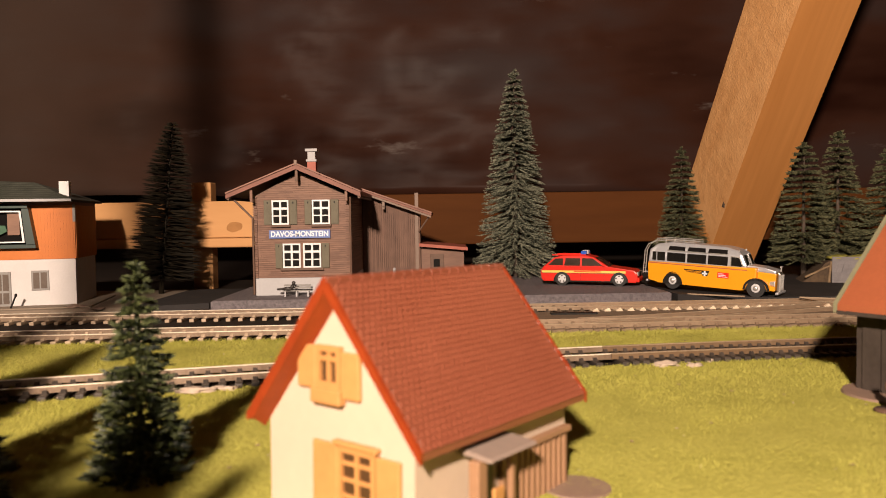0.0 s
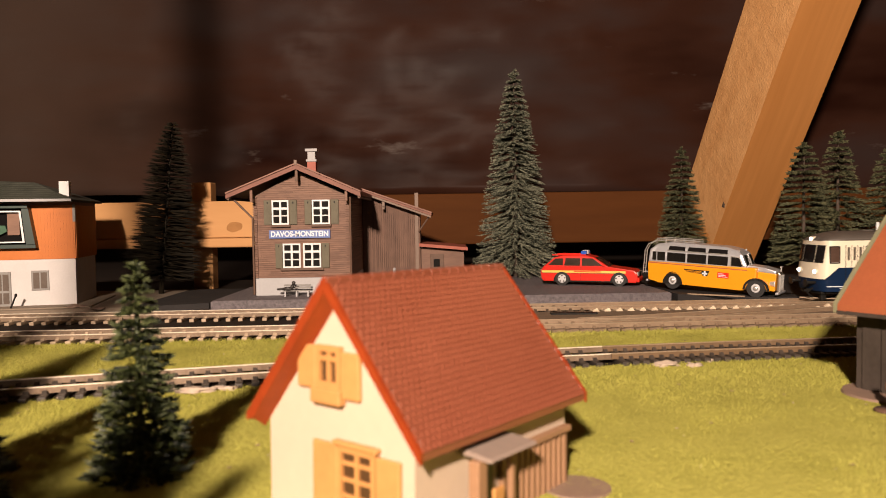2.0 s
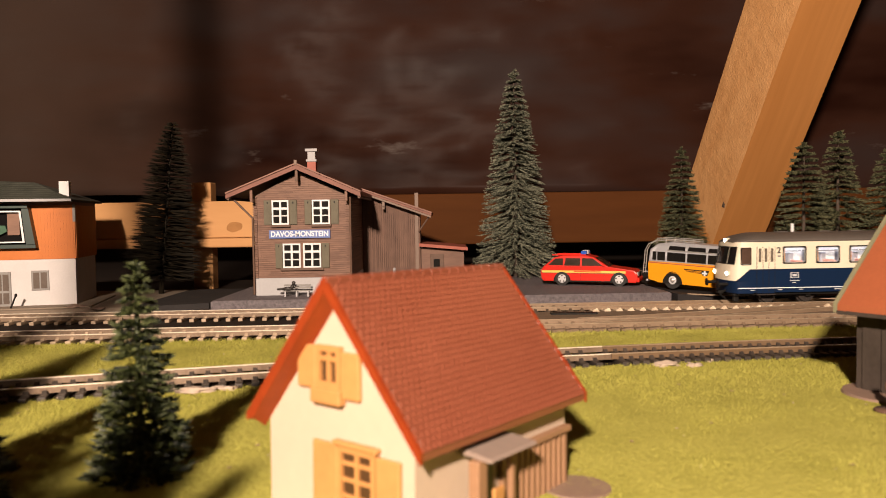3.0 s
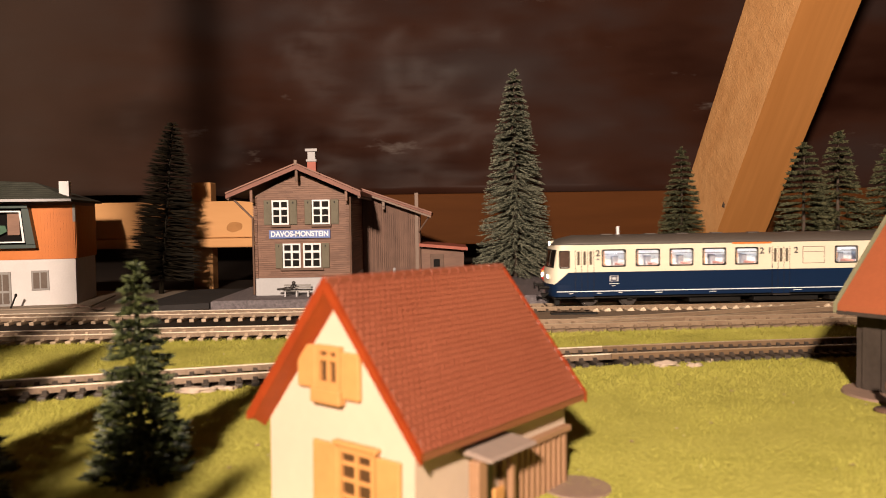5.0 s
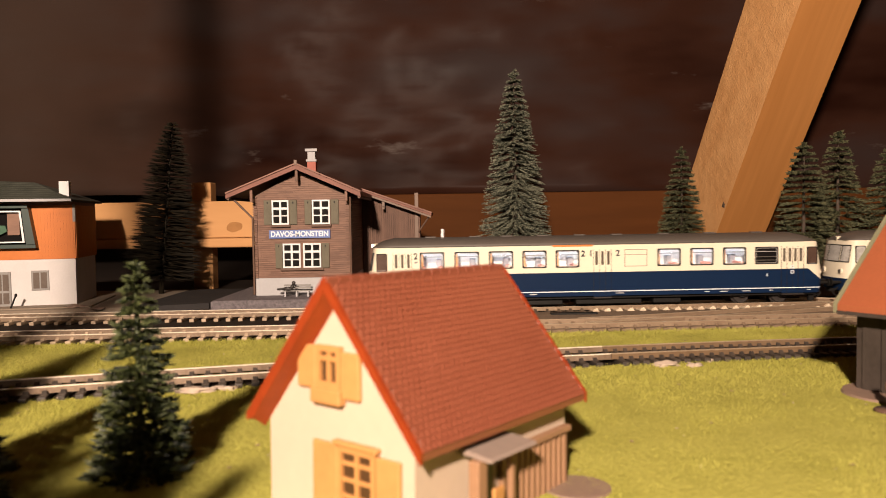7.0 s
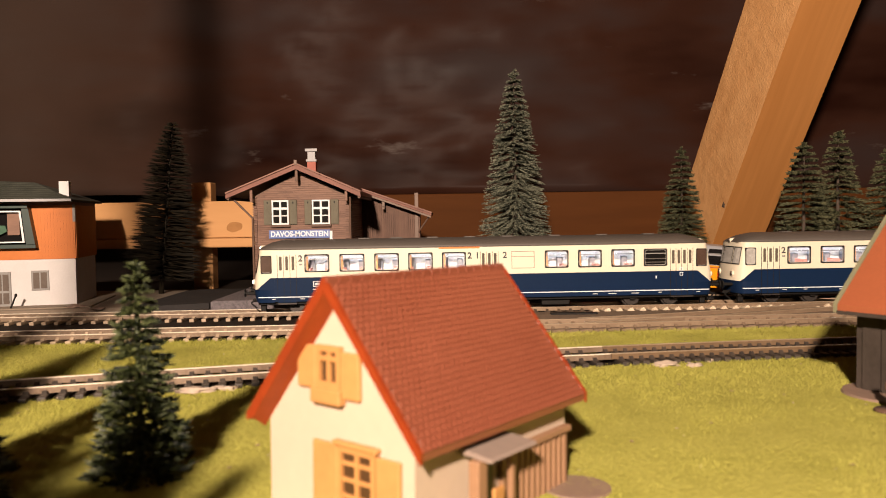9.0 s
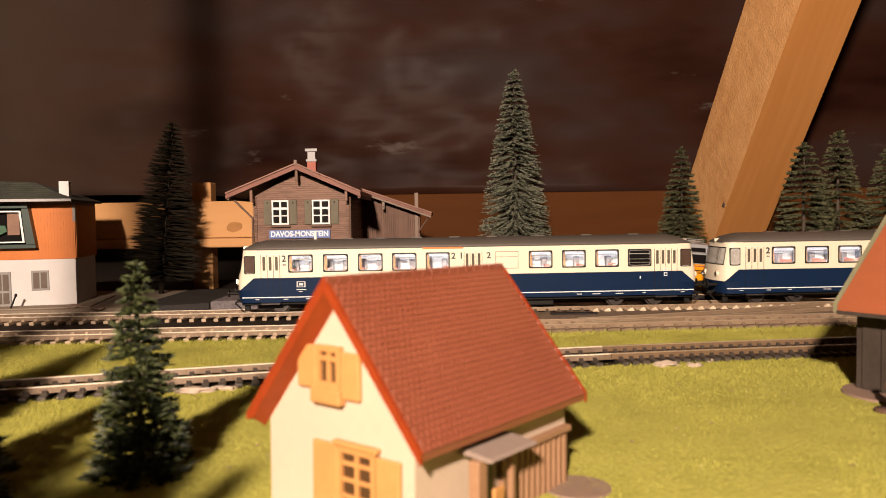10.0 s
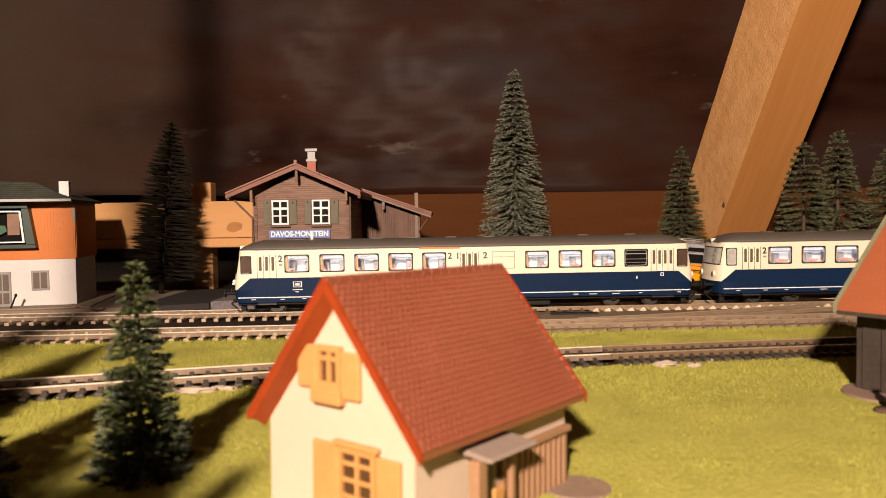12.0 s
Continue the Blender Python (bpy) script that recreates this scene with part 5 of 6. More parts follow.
def build_bus():
    """Bonneted old post bus; nose towards local +x, its near side at local -y."""
    b = thing("post_bus", 182.0, 508.5, 4.9, -36, "yellow and silver old-timer post bus model with chrome grille", "bus")
    b.matrix_basis = b.matrix_basis @ pose(0, 0, 0, 0, 3.4, 0) @ Matrix.Diagonal((0.925, 0.96, 0.97, 1))
    hw = 12.6

    def shell(nm, m, pts, w, lab="", bev=0.8):
        bm = prism(bmesh.new(), pts, "y", -w, w)
        bmesh.ops.bevel(bm, geom=[e for e in bm.edges], offset=bev, segments=2, affect="EDGES", profile=0.6)
        if nm == "silver_upper":
            for v in bm.verts:
                v.co.y *= lean_in(v.co.z)
        return part(nm, bm, m, b, lab)

    def lean_in(z):
        return 1 - 0.26 * max(0, min(1, (z - 26.2) / 6))**1.3
    shell("yellow_body", M_YELLOW, [(-46, 5.0), (-38, 3.6), (20, 3.6), (30, 5.0), (30.4, 19.2), (-47.0, 17.8)], hw, "yellow lower body", 1.0)
    shell("silver_upper", M_SILVER, [(-47.0, 17.6), (24, 18.6), (19.5, 27.6), (15.5, 30.0), (8, 31.6), (-30, 32.2), (-41, 30.6), (-46, 26.5)], hw - 0.6, "silver upper body", 1.4)
    shell("bonnet", M_SILVER, [(22, 17.0), (22, 20.4), (33, 19.6), (41.6, 18.0), (42.0, 15.8)], 8.6, "silver bonnet", 0.9)
    shell("bonnet_side", M_YELLOW, [(20, 4.8), (41.6, 4.4), (42.2, 16.0), (22, 17.4)], 8.2, "yellow bonnet side", 0.8)
    for y in (-10.0, 10.0):
        pts = []
        for k in range(9):
            g = math.pi * k / 8
            pts.append((30.5 - 8.4 * math.cos(g), 4.6 + 7.8 * math.sin(g)))
        pts += [(30.5 + 6.3, 4.6)] + [(30.5 - 6.3 * math.cos(math.pi * (7 - k) / 8), 4.6 + 5.7 * math.sin(math.pi * (7 - k) / 8)) for k in range(0, 8)]
        bm = prism(bmesh.new(), pts, "y", y - 2.8, y + 2.8)
        part("mudguard", bm, M_YELLOW, b, "yellow front mudguard")
        lip = [(30.5 - 8.7 * math.cos(math.pi * k / 12), 4.5 + 8.1 * math.sin(math.pi * k / 12)) for k in range(13)]
        lip += [(30.5 - 7.2 * math.cos(math.pi * (12 - k) / 12), 4.5 + 6.7 * math.sin(math.pi * (12 - k) / 12)) for k in range(13)]
        part("mudguard_lip", prism(bmesh.new(), lip, "y", *sorted((y + (2.4 if y > 0 else -2.4), y + (3.2 if y > 0 else -3.2)))), M_BLACK, b, "black mudguard lip")
        ring = [(30.5 - 7.0 * math.cos(math.pi * k / 10), 4.4 + 6.4 * math.sin(math.pi * k / 10)) for k in range(11)]
        part("mudguard_shadow_gap", prism(bmesh.new(), ring, "y", y - 2.9, y + 2.9), M_BLACK, b)
    # grille, lamps, bumper
    gr = shell("grille", M_STEEL, [(42.0, 4.2), (44.2, 4.0), (44.0, 15.4), (42.4, 17.4)], 5.0, "chrome radiator grille", 0.5)
    for i in range(7):
        part("grille_bar", slab(44.0, 44.6, -4.2 + i * 1.4 - 0.25, -4.2 + i * 1.4 + 0.25, 4.8, 15.0), M_CHROME, gr)
    part("bonnet_ornament", blob(rod(bmesh.new(), (43.2, 0, 17), (43.2, 0, 19.6), 0.5, n=8), 43.2, 0, 20.2, 0.9, 0.9, 0.9, 1), M_CHROME, b)
    for y in (-7.8, 7.8):
        hl = part("headlight", rod(bmesh.new(), (38.4, y, 9.4), (41.4, y, 9.4), 1.5, 2.1, 14), M_CHROME, b)
        part("lens", rod(bmesh.new(), (41.4, y, 9.4), (41.7, y, 9.4), 1.9, n=14), M_WHITE, hl)
    part("front_bumper", slab(42.6, 44.8, -11, 11, 2.6, 4.2, 0.5), M_SILVER, b)
    part("rear_bumper", slab(-48.4, -46.6, -11, 11, 3.4, 5.0, 0.5), M_SILVER, b)
    for s in (-1, 1):
        o = s * (hw - 0.6)

        def side_pane(nm, pts, m, parent, proud=0.16, lab=""):
            return part(nm, prism(bmesh.new(), pts, "y", *sorted((o + s * proud, o - s * 0.6))), m, parent, lab)
        for x0, x1 in ((-43.6, -40.8), (-40.0, -34.2), (-32.6, -19.2), (-17.8, -4.4), (-3.0, 10.6)):
            fr = side_pane("window_frame", [(x0 - 0.5, 18.6), (x1 + 0.5, 18.6), (x1 + 0.5, 25.6), (x0 - 0.5, 25.6)], M_SILVER, b, 0.14)
            side_pane("pane", [(x0, 19.1), (x1, 19.1), (x1, 25.1), (x0, 25.1)], M_PANE, fr, 0.3, "dark bus window")
        fr = side_pane("window_frame", [(12.4, 18.7), (21.8, 18.7), (18.6, 25.4), (12.4, 25.8)], M_CHROME, b, 0.14)
        side_pane("pane", [(13.0, 19.2), (20.8, 19.2), (18.2, 24.9), (13.0, 25.2)], M_PANE, fr, 0.3, "dark driver window")
        for x0, x1 in ((-32.0, -19.6), (-18.0, -5.0), (-3.4, 10.2)):
            m4 = [(x0, 26.9), (x1, 26.9), (x1 - 0.5, 29.6), (x0 + 0.5, 29.6)]
            bm = prism(bmesh.new(), m4, "y", *sorted((o + s * 0.25, o - s * 0.6)))
            for v in bm.verts:
                v.co.y *= lean_in(v.co.z)
            part("roof_light", bm, M_PANE, b, "dark curved roof window")
            part("roof_light_rail", slab(x0 - 0.8, x1 + 0.8, *sorted((o + s * 0.3, o - s * 0.4)), 26.2, 26.8), M_CHROME, b)
        yo = s * hw
        part("dark_line", slab(-46.6, 24, *sorted((yo + s * 0.1, yo - s * 0.4)), 16.9, 17.5), M_ROOFRED, b)
        em = part("winged_emblem", prism(bmesh.new(), [(-20, 14.6), (-1.5, 14.6), (-2.6, 11.0), (-6.2, 11.0), (-6.6, 12.2), (-17.0, 12.6)], "y", *sorted((yo + s * 0.12, yo - s * 0.3))), M_BLACK, b, "dark winged emblem with white cross")
        for x0, z in ((-19.2, 13.7), (-17.6, 12.85)):
            part("emblem_line", slab(x0, -7.0, *sorted((yo + s * 0.18, yo)), z - 0.16, z + 0.16), M_YELLOW, em)
        part("emblem_cross", box(slab(-5.2, -4.0, *sorted((yo + s * 0.24, yo)), 10.8, 14.4), -6.4, -2.8, *sorted((yo + s * 0.24, yo)), 12.0, 13.2), M_LETTERWHITE, em)
        rd = part("red_plate", slab(4.2, 12.0, *sorted((yo + s * 0.12, yo - s * 0.3)), 10.6, 14.4), M_RED, b, "red side plate with unreadable lines")
        for z, x1 in ((13.2, 8.4), (12.2, 10.2), (11.3, 11.2)):
            part("lettering_bar", slab(4.9, x1, *sorted((yo + s * 0.18, yo)), z, z + 0.35), M_LETTERWHITE, rd)
        for xw in (-27.5, 30.5):
            y = s * (hw - 2.4) if xw < 0 else s * (hw - 1.8)
            if xw < 0:
                arch_pts = [(xw - 7.4 * math.cos(math.pi * k / 10), 3.4 + 7.6 * math.sin(math.pi * k / 10)) for k in range(11)]
                part("wheel_arch", prism(bmesh.new(), arch_pts, "y", *sorted((s * (hw + 0.05), s * (hw - 3)))), M_BLACK, b, "black wheel arch")
            w, rim = road_wheel(b, xw, y + s * 0.4, 6.0, 4.0, 0.54)
            part("hub", blob(bmesh.new(), xw, y + s * 2.6, 6.0, 1.9, 1.1, 1.9, 2), M_CHROME, rim, smooth=True)
    # windscreen halves
    for y0, y1 in ((-9.6, -0.6), (0.6, 9.6)):
        bm = bmesh.new()
        q = [bm.verts.new(v) for v in ((23.6, y0, 19.6), (23.6, y1, 19.6), (20.4, y1 * 0.92, 26.8), (20.4, y0 * 0.92, 26.8))]
        f = bm.faces.new(q)
        bmesh.ops.solidify(bm, geom=[f], thickness=0.5)
        part("windscreen", bm, M_PANE, b, "divided windscreen pane")
    part("screen_pillar", rod(bmesh.new(), (24.2, 0, 19.4), (20.6, 0, 27.2), 0.5, n=6), M_CHROME, b)
    for y in (-9, 9):
        part("roof_marker", blob(bmesh.new(), 17, y, 29.4, 0.9, 0.7, 0.7, 1), M_CHROME, b)
    # luggage rack and ladder on the rear
    bm = bmesh.new()
    for z in (32.8, 34.3):
        for a, c in (((-42, -9, z), (-14, -9, z)), ((-42, 9, z), (-14, 9, z)), ((-42, -9, z), (-42, 9, z)), ((-14, -9, z), (-14, 9, z))):
            rod(bm, a, c, 0.24, n=6)
    for x in (-42, -35, -28, -21, -14):
        for y in (-9, 9):
            rod(bm, (x, y, 30.2), (x, y, 34.3), 0.22, n=6)
        rod(bm, (x, -9, 32.8), (x, 9, 32.8), 0.22, n=6)
    part("luggage_rack", bm, M_CHROME, b, "chrome roof luggage rack")
    bm = bmesh.new()
    for y in (-11.0, -6.6):
        rod(bm, (-50.6, y, 9), (-50.0, y, 25.5), 0.34, n=6)
        rod(bm, (-50.0, y, 25.5), (-47.5, y, 30), 0.34, n=6)
        rod(bm, (-47.5, y, 30), (-41, y * 0.9, 33.4), 0.34, n=6)
        rod(bm, (-50.5, y, 10), (-46.2, y, 10), 0.3, n=6)
    for k in range(6):
        rod(bm, (-50.4, -11.0, 10 + k * 2.9), (-50.4, -6.6, 10 + k * 2.9), 0.3, n=6)
    part("ladder", bm, M_CHROME, b, "chrome rear ladder")


def build_red_car():
    c = thing("red_estate_car", 108.3, 557.5, 6.0, -22, "red estate car model with yellow stripe and blue roof beacon", "car")
    hw = 11.4

    def body(nm, m, pts, w, bev, lab="", taper=0.0):
        bm = prism(bmesh.new(), pts, "y", -w, w)
        bmesh.ops.bevel(bm, geom=[e for e in bm.edges], offset=bev, segments=2, affect="EDGES", profile=0.6)
        if taper:
            z0, z1 = min(v.co.z for v in bm.verts), max(v.co.z for v in bm.verts)
            for v in bm.verts:
                v.co.y *= 1 - taper * (v.co.z - z0) / (z1 - z0)
        return part(nm, bm, m, c, lab)
    body("body", M_RED, [(-34.5, 5.0), (-33.0, 3.0), (33.5, 2.6), (35.0, 5.0), (34.6, 9.0), (32.6, 11.4), (12.5, 14.0), (-33.2, 13.8), (-35.0, 9.0)], hw, 0.9, "red lower body")
    cab = body("cabin", M_RED, [(-33.2, 13.4), (-24.8, 20.4), (-19, 21.5), (-2, 21.8), (3.6, 20.6), (15.0, 13.4)], hw - 0.5, 0.8, "red cabin", 0.16)
    for s in (-1, 1):
        def yat(z, extra):
            return s * ((hw - 0.5) * (1 - 0.16 * (z - 13.4) / 8.4) + extra)
        for pts in ([(-29.6, 14.6), (-18.4, 14.6), (-18.4, 19.6), (-24.2, 19.5)], [(-17.6, 14.4), (-6.0, 14.4), (-6.0, 19.8), (-16.6, 19.8)], [(-4.6, 14.4), (10.4, 14.4), (3.2, 19.7), (-4.6, 19.8)]):
            bm = bmesh.new()
            f = bm.faces.new([bm.verts.new((x, yat(z, 0.12), z)) for x, z in pts])
            bmesh.ops.solidify(bm, geom=[f], thickness=0.3)
            part("side_window", bm, M_HOUSEPANE, cab, "dark side window")
        ys = s * hw
        st = part("yellow_stripe", slab(-34.0, 26.5, *sorted((ys + s * 0.1, ys - s * 0.4)), 9.2, 10.9), M_YSTRIPE, c, "pale yellow side stripe")
        part("stripe_lettering", slab(-10, 9, *sorted((ys + s * 0.16, ys)), 9.8, 10.5), M_RED, st)
        part("stripe_edge", slab(-34.0, 26.5, *sorted((ys + s * 0.14, ys)), 9.0, 9.25), M_LETTER, st)
        for x in (-5.3, 11.4):
            part("door_seam", slab(x - 0.08, x + 0.08, *sorted((ys + s * 0.12, ys - s * 0.3)), 4.2, 13.6), M_LETTER, c)
        part("sill", slab(-18, 18, *sorted((ys + s * 0.1, ys - s * 0.5)), 2.9, 3.7), M_BLACK, c)
        for xw in (-19.0, 22.0):
            a = [(xw - 6.4 * math.cos(math.pi * k / 10), 2.6 + 7.4 * math.sin(math.pi * k / 10)) for k in range(11)]
            part("wheel_arch", prism(bmesh.new(), a, "y", *sorted((ys + s * 0.05, ys - s * 3))), M_BLACK, c)
            w, rim = road_wheel(c, xw, s * (hw - 1.6), 5.0, 3.6, 0.68)
            for q in range(5):
                g = q * 1.2566 + 0.3
                part("rim_hole", rod(bmesh.new(), (xw + 2.2 * math.cos(g), s * (hw + 0.35), 5 + 2.2 * math.sin(g)), (xw + 2.2 * math.cos(g), s * (hw + 0.52), 5 + 2.2 * math.sin(g)), 0.55, n=8), M_BLACK, rim)
        part("mirror", slab(10.0, 11.6, *sorted((ys - s * 0.2, ys + s * 1.8)), 14.2, 15.8, 0.4), M_RED, c)
        part("roof_rail", slab(-27, -2, *sorted((s * 8.3, s * 7.6)), 21.6, 22.5, 0.2), M_RED, c)
        part("headlight", slab(33.9, 35.2, *sorted((s * 5.2, s * 10.2)), 7.6, 10.2, 0.3), M_CHROME, c)
        part("tail_light", slab(-35.3, -34.0, *sorted((s * 6.5, s * 10.6)), 8, 12, 0.3), M_ROOFRED, c)
    bm = bmesh.new()
    f = bm.faces.new([bm.verts.new(v) for v in ((14.4, -8.8, 14.1), (14.4, 8.8, 14.1), (4.6, 7.8, 20.3), (4.6, -7.8, 20.3))])
    bmesh.ops.solidify(bm, geom=[f], thickness=0.4)
    part("windscreen", bm, M_CABPANE, cab, "dark windscreen")
    part("grille", slab(34.6, 35.4, -4.6, 4.6, 7.4, 10.2, 0.2), M_BLACK, c, "black grille")
    part("front_bumper", slab(33.8, 36.0, -10.6, 10.6, 3.0, 6.2, 0.7), M_RED, c)
    bl = part("light_bar", slab(-5.5, -2.5, -7.2, 7.2, 21.9, 22.5, 0.2), M_BLACK, c, "roof light bar")
    part("beacon", slab(-6.0, -2.0, -7.4, -2.6, 22.4, 25.0, 0.5), M_BLUELAMP, bl, "blue beacon")
    part("beacon", slab(-6.0, -2.0, 2.6, 7.4, 22.4, 25.0, 0.5), M_BLUELAMP, bl, "blue beacon")
    part("beacon_sign", slab(-5.8, -1.6, -2.5, 2.5, 22.4, 25.2, 0.3), M_WHITE, bl, "white centre lamp")


# ---- dark house at the edge, wall and stones ----
def build_dark_house():
    h = thing("dark_house", 122, 238, 0.3, -58.5, "dark timber model house with an orange-red roof", "house")
    part("front_wall", slab(3, 60, 8, 10, -0.3, 34), M_DARKWALL, h)
    part("gable_wall", prism(bmesh.new(), [(10, -0.3), (50, -0.3), (50, 36), (30, 54), (10, 36)], "x", 3, 5), M_DARKWALL, h)
    part("back_wall", slab(3, 60, 50, 52, -0.3, 34), M_DARKWALL, h)
    for i in range(9):
        part("wall_board", slab(5.2 + i * 6, 10.8 + i * 6, 7.3, 8, -0.2, 30), M_DARKWALL, h)
    part("roof_slope", prism(bmesh.new(), [(0, 26.4), (0, 28.2), (30, 55.6), (30, 53.4)], "x", 1.4, 64), M_FARROOF, h, "orange-red roof slope")
    part("roof_slope", prism(bmesh.new(), [(60, 26.4), (60, 28.2), (30, 55.6), (30, 53.4)], "x", 1.4, 64), M_FARROOF, h)
    for a, b in ((0, 30), (60, 30)):
        part("verge_board", prism(bmesh.new(), [(a, 25.6), (a, 28.6), (b, 56.2), (b, 52.6)], "x", 0.0, 1.3), M_VERGE, h, "grey-green roof rim")
    part("eave_board", slab(1.4, 64, -0.4, 0.4, 25.2, 26.4), M_DARKWALL, h)
    bm = bmesh.new()
    bmesh.ops.create_cone(bm, cap_ends=True, segments=40, radius1=16, radius2=15.5, depth=0.8, matrix=Matrix.Translation((14, 12, 0.9)))
    part("base_plate", bm, M_GREYBROWN, h, "grey-brown round base plate")
    bm = rod(bmesh.new(), (0, 0, 0), (0, 0, 5), 1.0, 1.4, 10)
    blob(bm, 0, 0, 7.0, 1.7, 1.4, 2.6)
    blob(bm, 0, 0, 10.6, 1.3, 1.3, 1.4)
    bmesh.ops.create_cone(bm, cap_ends=True, segments=20, radius1=4.5, radius2=4.2, depth=0.6, matrix=Matrix.Translation((0, 0, 0.3)))
    doll = part("figurine", bm, M_DARKBROWN, None, smooth=True)
    doll.matrix_basis = pose(0.1255, 0.2125, 0.0011)
    tagged(doll, "small brown plastic figurine on a round base", "figurine")


def build_stone_wall():
    w = thing("stone_wall", 296, 560, 3.6, -14, "grey stone-card retaining wall with grass on top", "wall")
    core = part("core", slab(-9, 60, 1.0, 40, 0, 18.5), M_STONE, w)
    z = 0.2
    r = 0
    while z < 17.5:
        x = -9.0 - (r % 2) * 2.0
        while x < 40:
            l = random.uniform(3.6, 6.4)
            if x + l > -8.5:
                part("stone", slab(max(x, -9), x + l - random.uniform(0.02, 0.1), -0.1 - random.uniform(0, 0.3), 0.98, z, z + 2.79, 0.06), M_STONE, core)
            x += l
        z += 2.8
        r += 1
    bm = bmesh.new()
    for k in range(14):
        blob(bm, -6 + k * 4.6, 8 + (k % 3) * 8, 18.8, 5, 9, 1.6, 2, 0.4, k)
    part("grass_top", bm, M_GRASSBED, w, "mossy grass top", smooth=True)
    bm = prism(bmesh.new(), [(-30, 0), (-9.2, 0), (-9.2, 17), (-13, 15), (-20, 7)], "y", 2, 30)
    part("earth_bank", bm, M_BANK, w, "dark earth bank")
    part("pale_edge", rod(bmesh.new(), (-27, 1.6, 4.5), (-9.6, 1.0, 13.5), 0.9, 0.7, 6), M_EARTH, w, "pale strip on the bank")
    part("pale_edge", rod(bmesh.new(), (-11, 0.8, 0.5), (-9.4, 0.6, 16.5), 1.0, 0.8, 6), M_EARTH, w, "pale strip on the bank")


def build_small_things():
    for x, y, sx, sy, sz, sd in ((83, 283.5, 4.4, 2.2, 1.6, 1), (93, 282.0, 3.0, 1.8, 1.2, 2), (101.5, 291, 1.8, 1.2, 0.9, 3), (-84, 251.5, 7.0, 2.6, 1.6, 4), (-74, 255, 4.0, 2.0, 1.3, 5), (-232, 479, 5.5, 4.5, 2.4, 6), (-214, 470, 4.0, 2.0, 1.4, 7)):
        bm = blob(bmesh.new(), 0, 0, sz * 0.3, sx * 0.9, sy * 0.9, sz * 0.75, 3, 0.9, sd)
        o = part("pebble", bm, M_PEBBLE if sd < 6 else M_GREYBROWN, None, smooth=True)
        o.matrix_basis = pose(x * 0.001, y * 0.001, 0.0006 if sd < 6 else 0.0032)
        tagged(o, "pale pebble lying beside the track" if sd < 6 else "grey-brown rock beside the yard", "stone", group="pebbles")
    # dry flakes scattered over the grass
    rng = np.random.default_rng(44)
    bm = bmesh.new()
    for k in range(70):
        x = rng.uniform(-140, 200)
        y = rng.uniform(160, track_near(x) - 16) if k % 3 else rng.uniform(track_near(x) + 16, track_two(x) - 16)
        q = rng.uniform(0.2, 0.5)
        blob(bm, x, y, 1.3 + rng.uniform(0, 0.5), q * 1.5, q, q * 0.35, 1, 0.8, k)
    tagged(part("dry_flakes", bm, M_EARTH), "brown flakes scattered over the grass", "debris", kind="stuff")
    bm = bmesh.new()
    for k in range(110):
        x = rng.uniform(-140, 200)
        y = rng.uniform(160, track_near(x) - 14) if k % 3 else rng.uniform(track_near(x) + 15, track_two(x) - 15)
        q = rng.uniform(0.12, 0.34)
        blob(bm, x, y, 1.5 + rng.uniform(0, 0.3), q * 1.4, q, q * 0.5, 1, 0.6, k)
    tagged(part("pale_flecks", bm, M_PEBBLE), "pale straw flecks scattered over the grass", "debris", kind="stuff")
    # ladder-like point rods lying across the yard
    for x0, y0, x1, y1, z in ((157, 489, 186, 470, 5.3), (216, 461, 237, 449, 5.3)):
        d = Vector((x1 - x0, y1 - y0, 0))
        n = Vector((-d.y, d.x, 0)).normalized() * 1.1
        rodding = thing("rodding_strip", x0, y0, z, 0, "pale ladder-like plastic strip by the turnout", "strip", "rodding strips")
        for s in (-1, 1):
            part("strip_edge", rod(bmesh.new(), n * s, d + n * s, 0.3, n=5), M_TIEPALE, rodding)
        c = int(d.length / 2.0)
        for k in range(c):
            a = d * (k + 0.5) / c
            part("rung", rod(bmesh.new(), a - n, a + n, 0.28, n=5), M_TIEPALE, rodding)
    lever = thing("point_lever", -268, 472, 3.8, 0, "small dark point lever leaning beside the signal box", "lever")
    part("stem", rod(bmesh.new(), (-1.4, 0, 0), (2.0, 0, 8.0), 0.6, 0.55, 8), M_BLACK, lever)
    part("knob", blob(bmesh.new(), 2.4, 0, 8.8, 0.85, 0.85, 1.2, 2), M_BLACK, lever)
    plate = part("cover_plate", slab(60, 86, 423.5, 429.0, 1.0, 2.6, 0.2), M_BLACK)
    tagged(plate, "dark cover strip of the turnout drive", "cover strip")


def build_turnout():
    bm = bmesh.new()
    xs = [20 + 20 * i for i in range(17)]
    prism(bm, [(x, track_two(x) - 11.5) for x in xs] + [(x, track_one(x) - 13) for x in xs[::-1]], "z", 0.05, 1.75)
    structure("track_bed", bm, M_TRACKBED, "smooth brown plastic bed under the turnout", "track bed")
    def mid(x):
        k = min(1, max(0, (x - 40) / 300))
        k = k * k * (3 - 2 * k)
        return track_two(x) + 4 + (track_one(x) - track_two(x) - 4) * k
    tr = build_track("turnout", mid, 70, 300, 8.6, M_TRACKBED, "turnout track between the two tracks", 24, False)
    tr.matrix_basis = pose(0, 0, -0.00025)


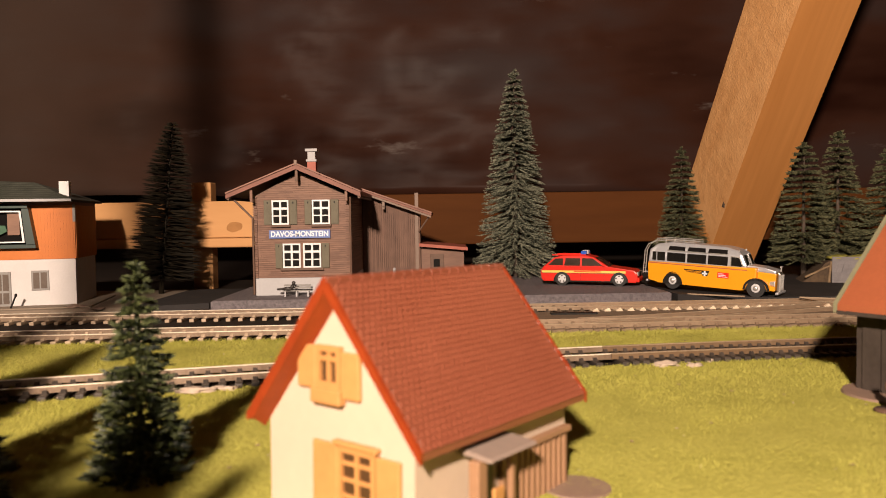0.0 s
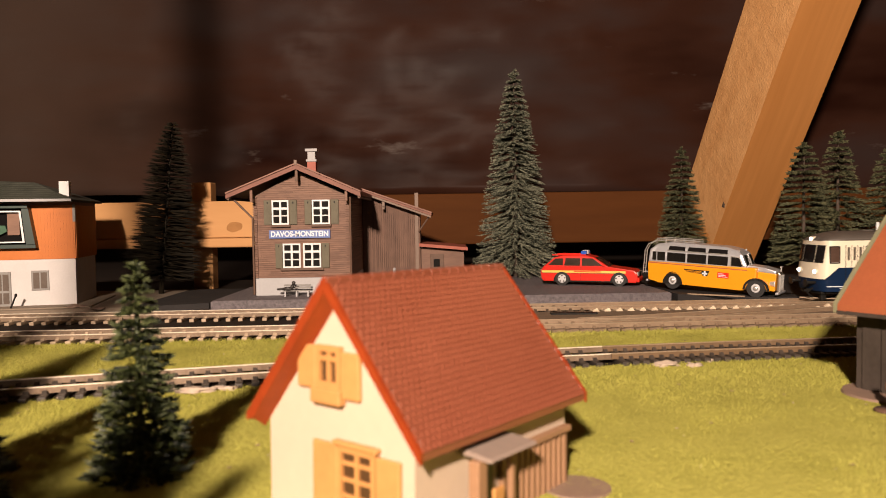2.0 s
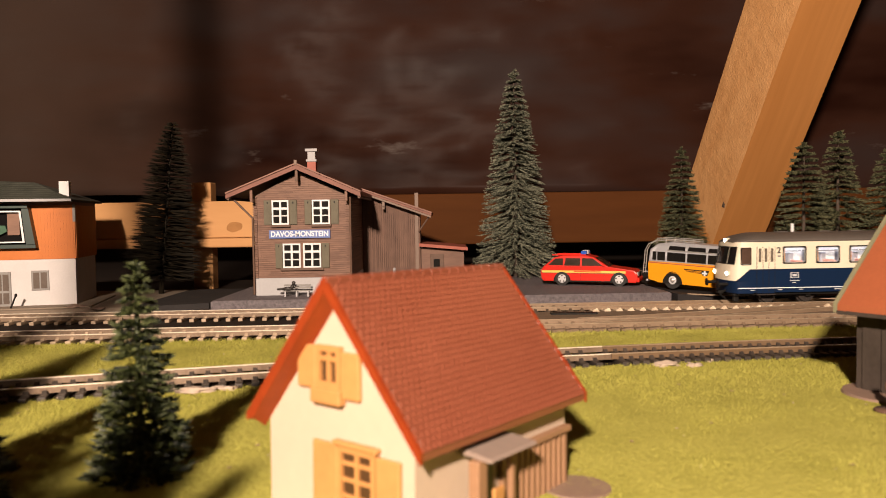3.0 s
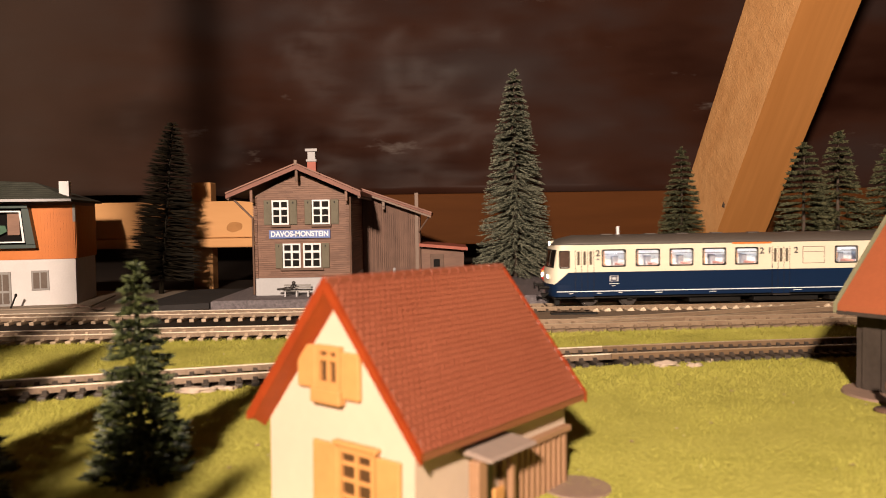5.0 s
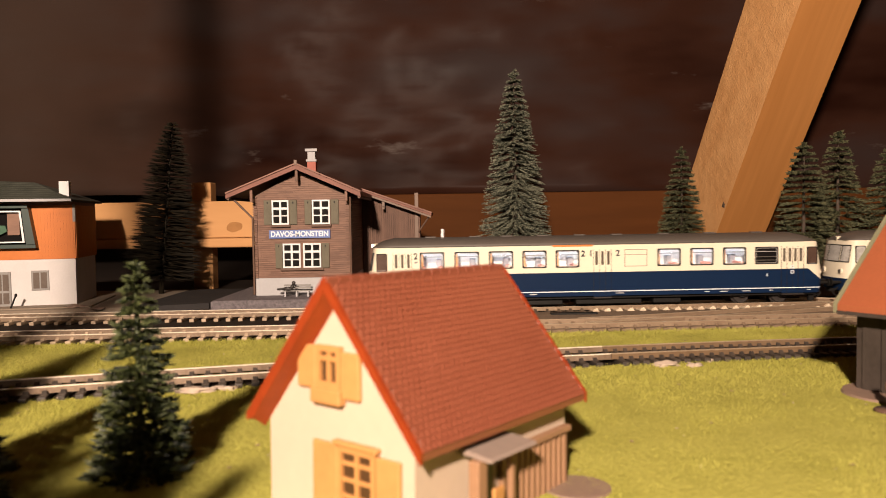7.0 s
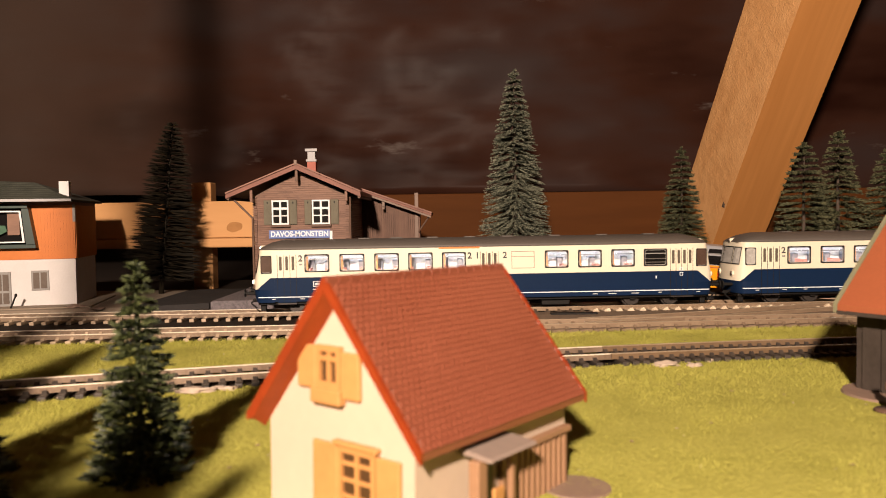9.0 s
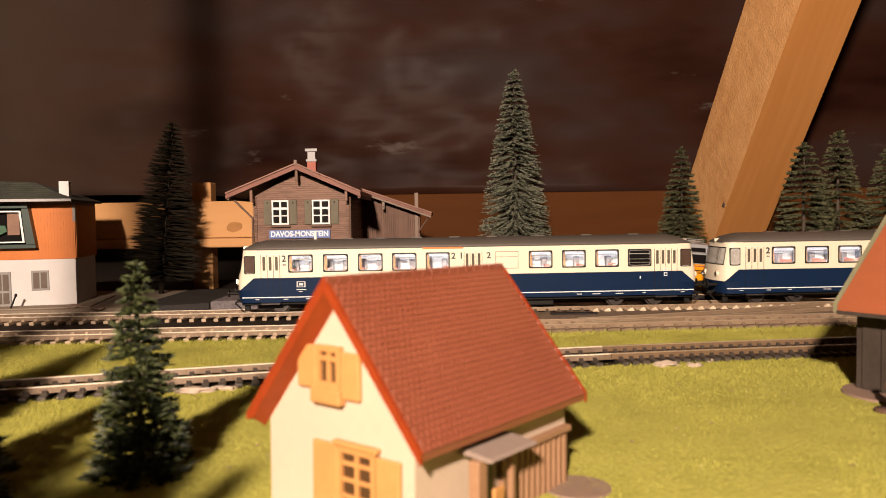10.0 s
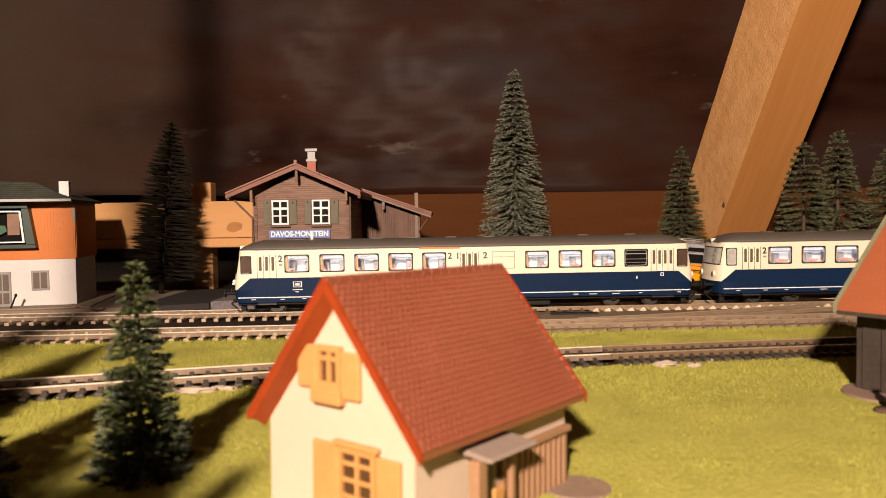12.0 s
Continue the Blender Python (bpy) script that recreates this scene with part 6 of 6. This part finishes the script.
# ---- what moves ----
TRAVEL = [(0.0, 442.4), (2.1, 332.6), (2.5, 311.6), (3.0, 285.5), (3.2, 275.1), (4.8, 190.6), (5.5, 153.9), (6.0, 128.0), (6.5, 102.3), (7.0, 76.1), (7.2, 65.9),
          (7.6, 47.6), (8.0, 32.8), (8.4, 22.6), (8.8, 14.6), (9.0, 11.2), (9.5, 5.6), (10.0, 2.0), (10.5, 0.5), (11.0, 0.0), (12.0, 0.0)]


def travel(t):
    """Millimetres still to go at t seconds, smoothly between the known places."""
    ts, ss = [a for a, b in TRAVEL], [b for a, b in TRAVEL]
    n = len(ts)
    sl = [(ss[i + 1] - ss[i]) / (ts[i + 1] - ts[i]) for i in range(n - 1)]
    m = [sl[0]] + [0 if sl[i - 1] * sl[i] <= 0 else 2 * sl[i - 1] * sl[i] / (sl[i - 1] + sl[i]) for i in range(1, n - 1)] + [sl[-1]]
    i = max(0, min(n - 2, sum(1 for a in ts if a <= t) - 1))
    h = ts[i + 1] - ts[i]
    u = (t - ts[i]) / h
    return (2 * u**3 - 3 * u * u + 1) * ss[i] + (u**3 - 2 * u * u + u) * h * m[i] + (3 * u * u - 2 * u**3) * ss[i + 1] + (u**3 - u * u) * h * m[i + 1]


def motions():
    yaw = math.degrees(math.atan(0.04))
    for car, wheels, start in ((lead_car, lead_wheels, HALT), (second_car, second_wheels, HALT + 277.0)):
        rows = []
        for k in range(121):
            t = k / 10
            x = start + travel(t)
            rows.append((t, pose(x * 0.001, track_one(x) * 0.001, 0.0042, 0, 0, yaw)))
        walk(car, rows)
        for w in wheels:
            at = w.matrix_basis.translation.copy()
            walk(w, [(k / 10, Matrix.Translation(at) @ pose(0, 0, 0, 0, -math.degrees((travel(0) - travel(k / 10)) / 4.9), 0)) for k in range(121)])


HALT = 12.6


build_attic()
build_planks()
build_beam()
build_post()
build_ground()
build_track("main_track", track_one, -330, 22, 6.8, M_TIEPALE, "brown model track with pale nickel rails before the station", rail_mat=M_RAILPALE)
build_track("main_track", track_one, 22.2, 420, 6.8, M_TIE, "brown model track with chunky pale sleepers before the road", pale_from=84)
build_track("siding_track", track_two, -330, 22, 6.8, M_TIEPALE, "pale model siding track with nickel rails", rail_mat=M_RAILPALE)
build_track("siding_track", track_two, 22.2, 330, 6.8, M_TRACKBED, "brown model siding track set in a smooth bed")
build_track("near_track", track_near, -260, 64, 5.4, M_TIEBLACK, "curved model track with pale rails and black sleepers", rail_mat=M_RAILPALE)
build_track("near_track", track_near, 64.2, 300, 4.1, M_TIEBLACK, "curved rusty brown model track on a black sleeper bed", rail_mat=M_RAILDARK)
build_trees()
build_cream_house()
build_turnout()
build_station()
build_bench()
build_shed_figure()
build_signal_box()
build_bus()
build_red_car()
build_dark_house()
build_stone_wall()
build_small_things()
lead_car, lead_wheels = build_railcar("leading_railcar", False, "ivory and blue model railcar with dark roof and lit windows")
second_car, second_wheels = build_railcar("second_railcar", True, "ivory and blue model railcar with red seats, coupled behind")
motions()
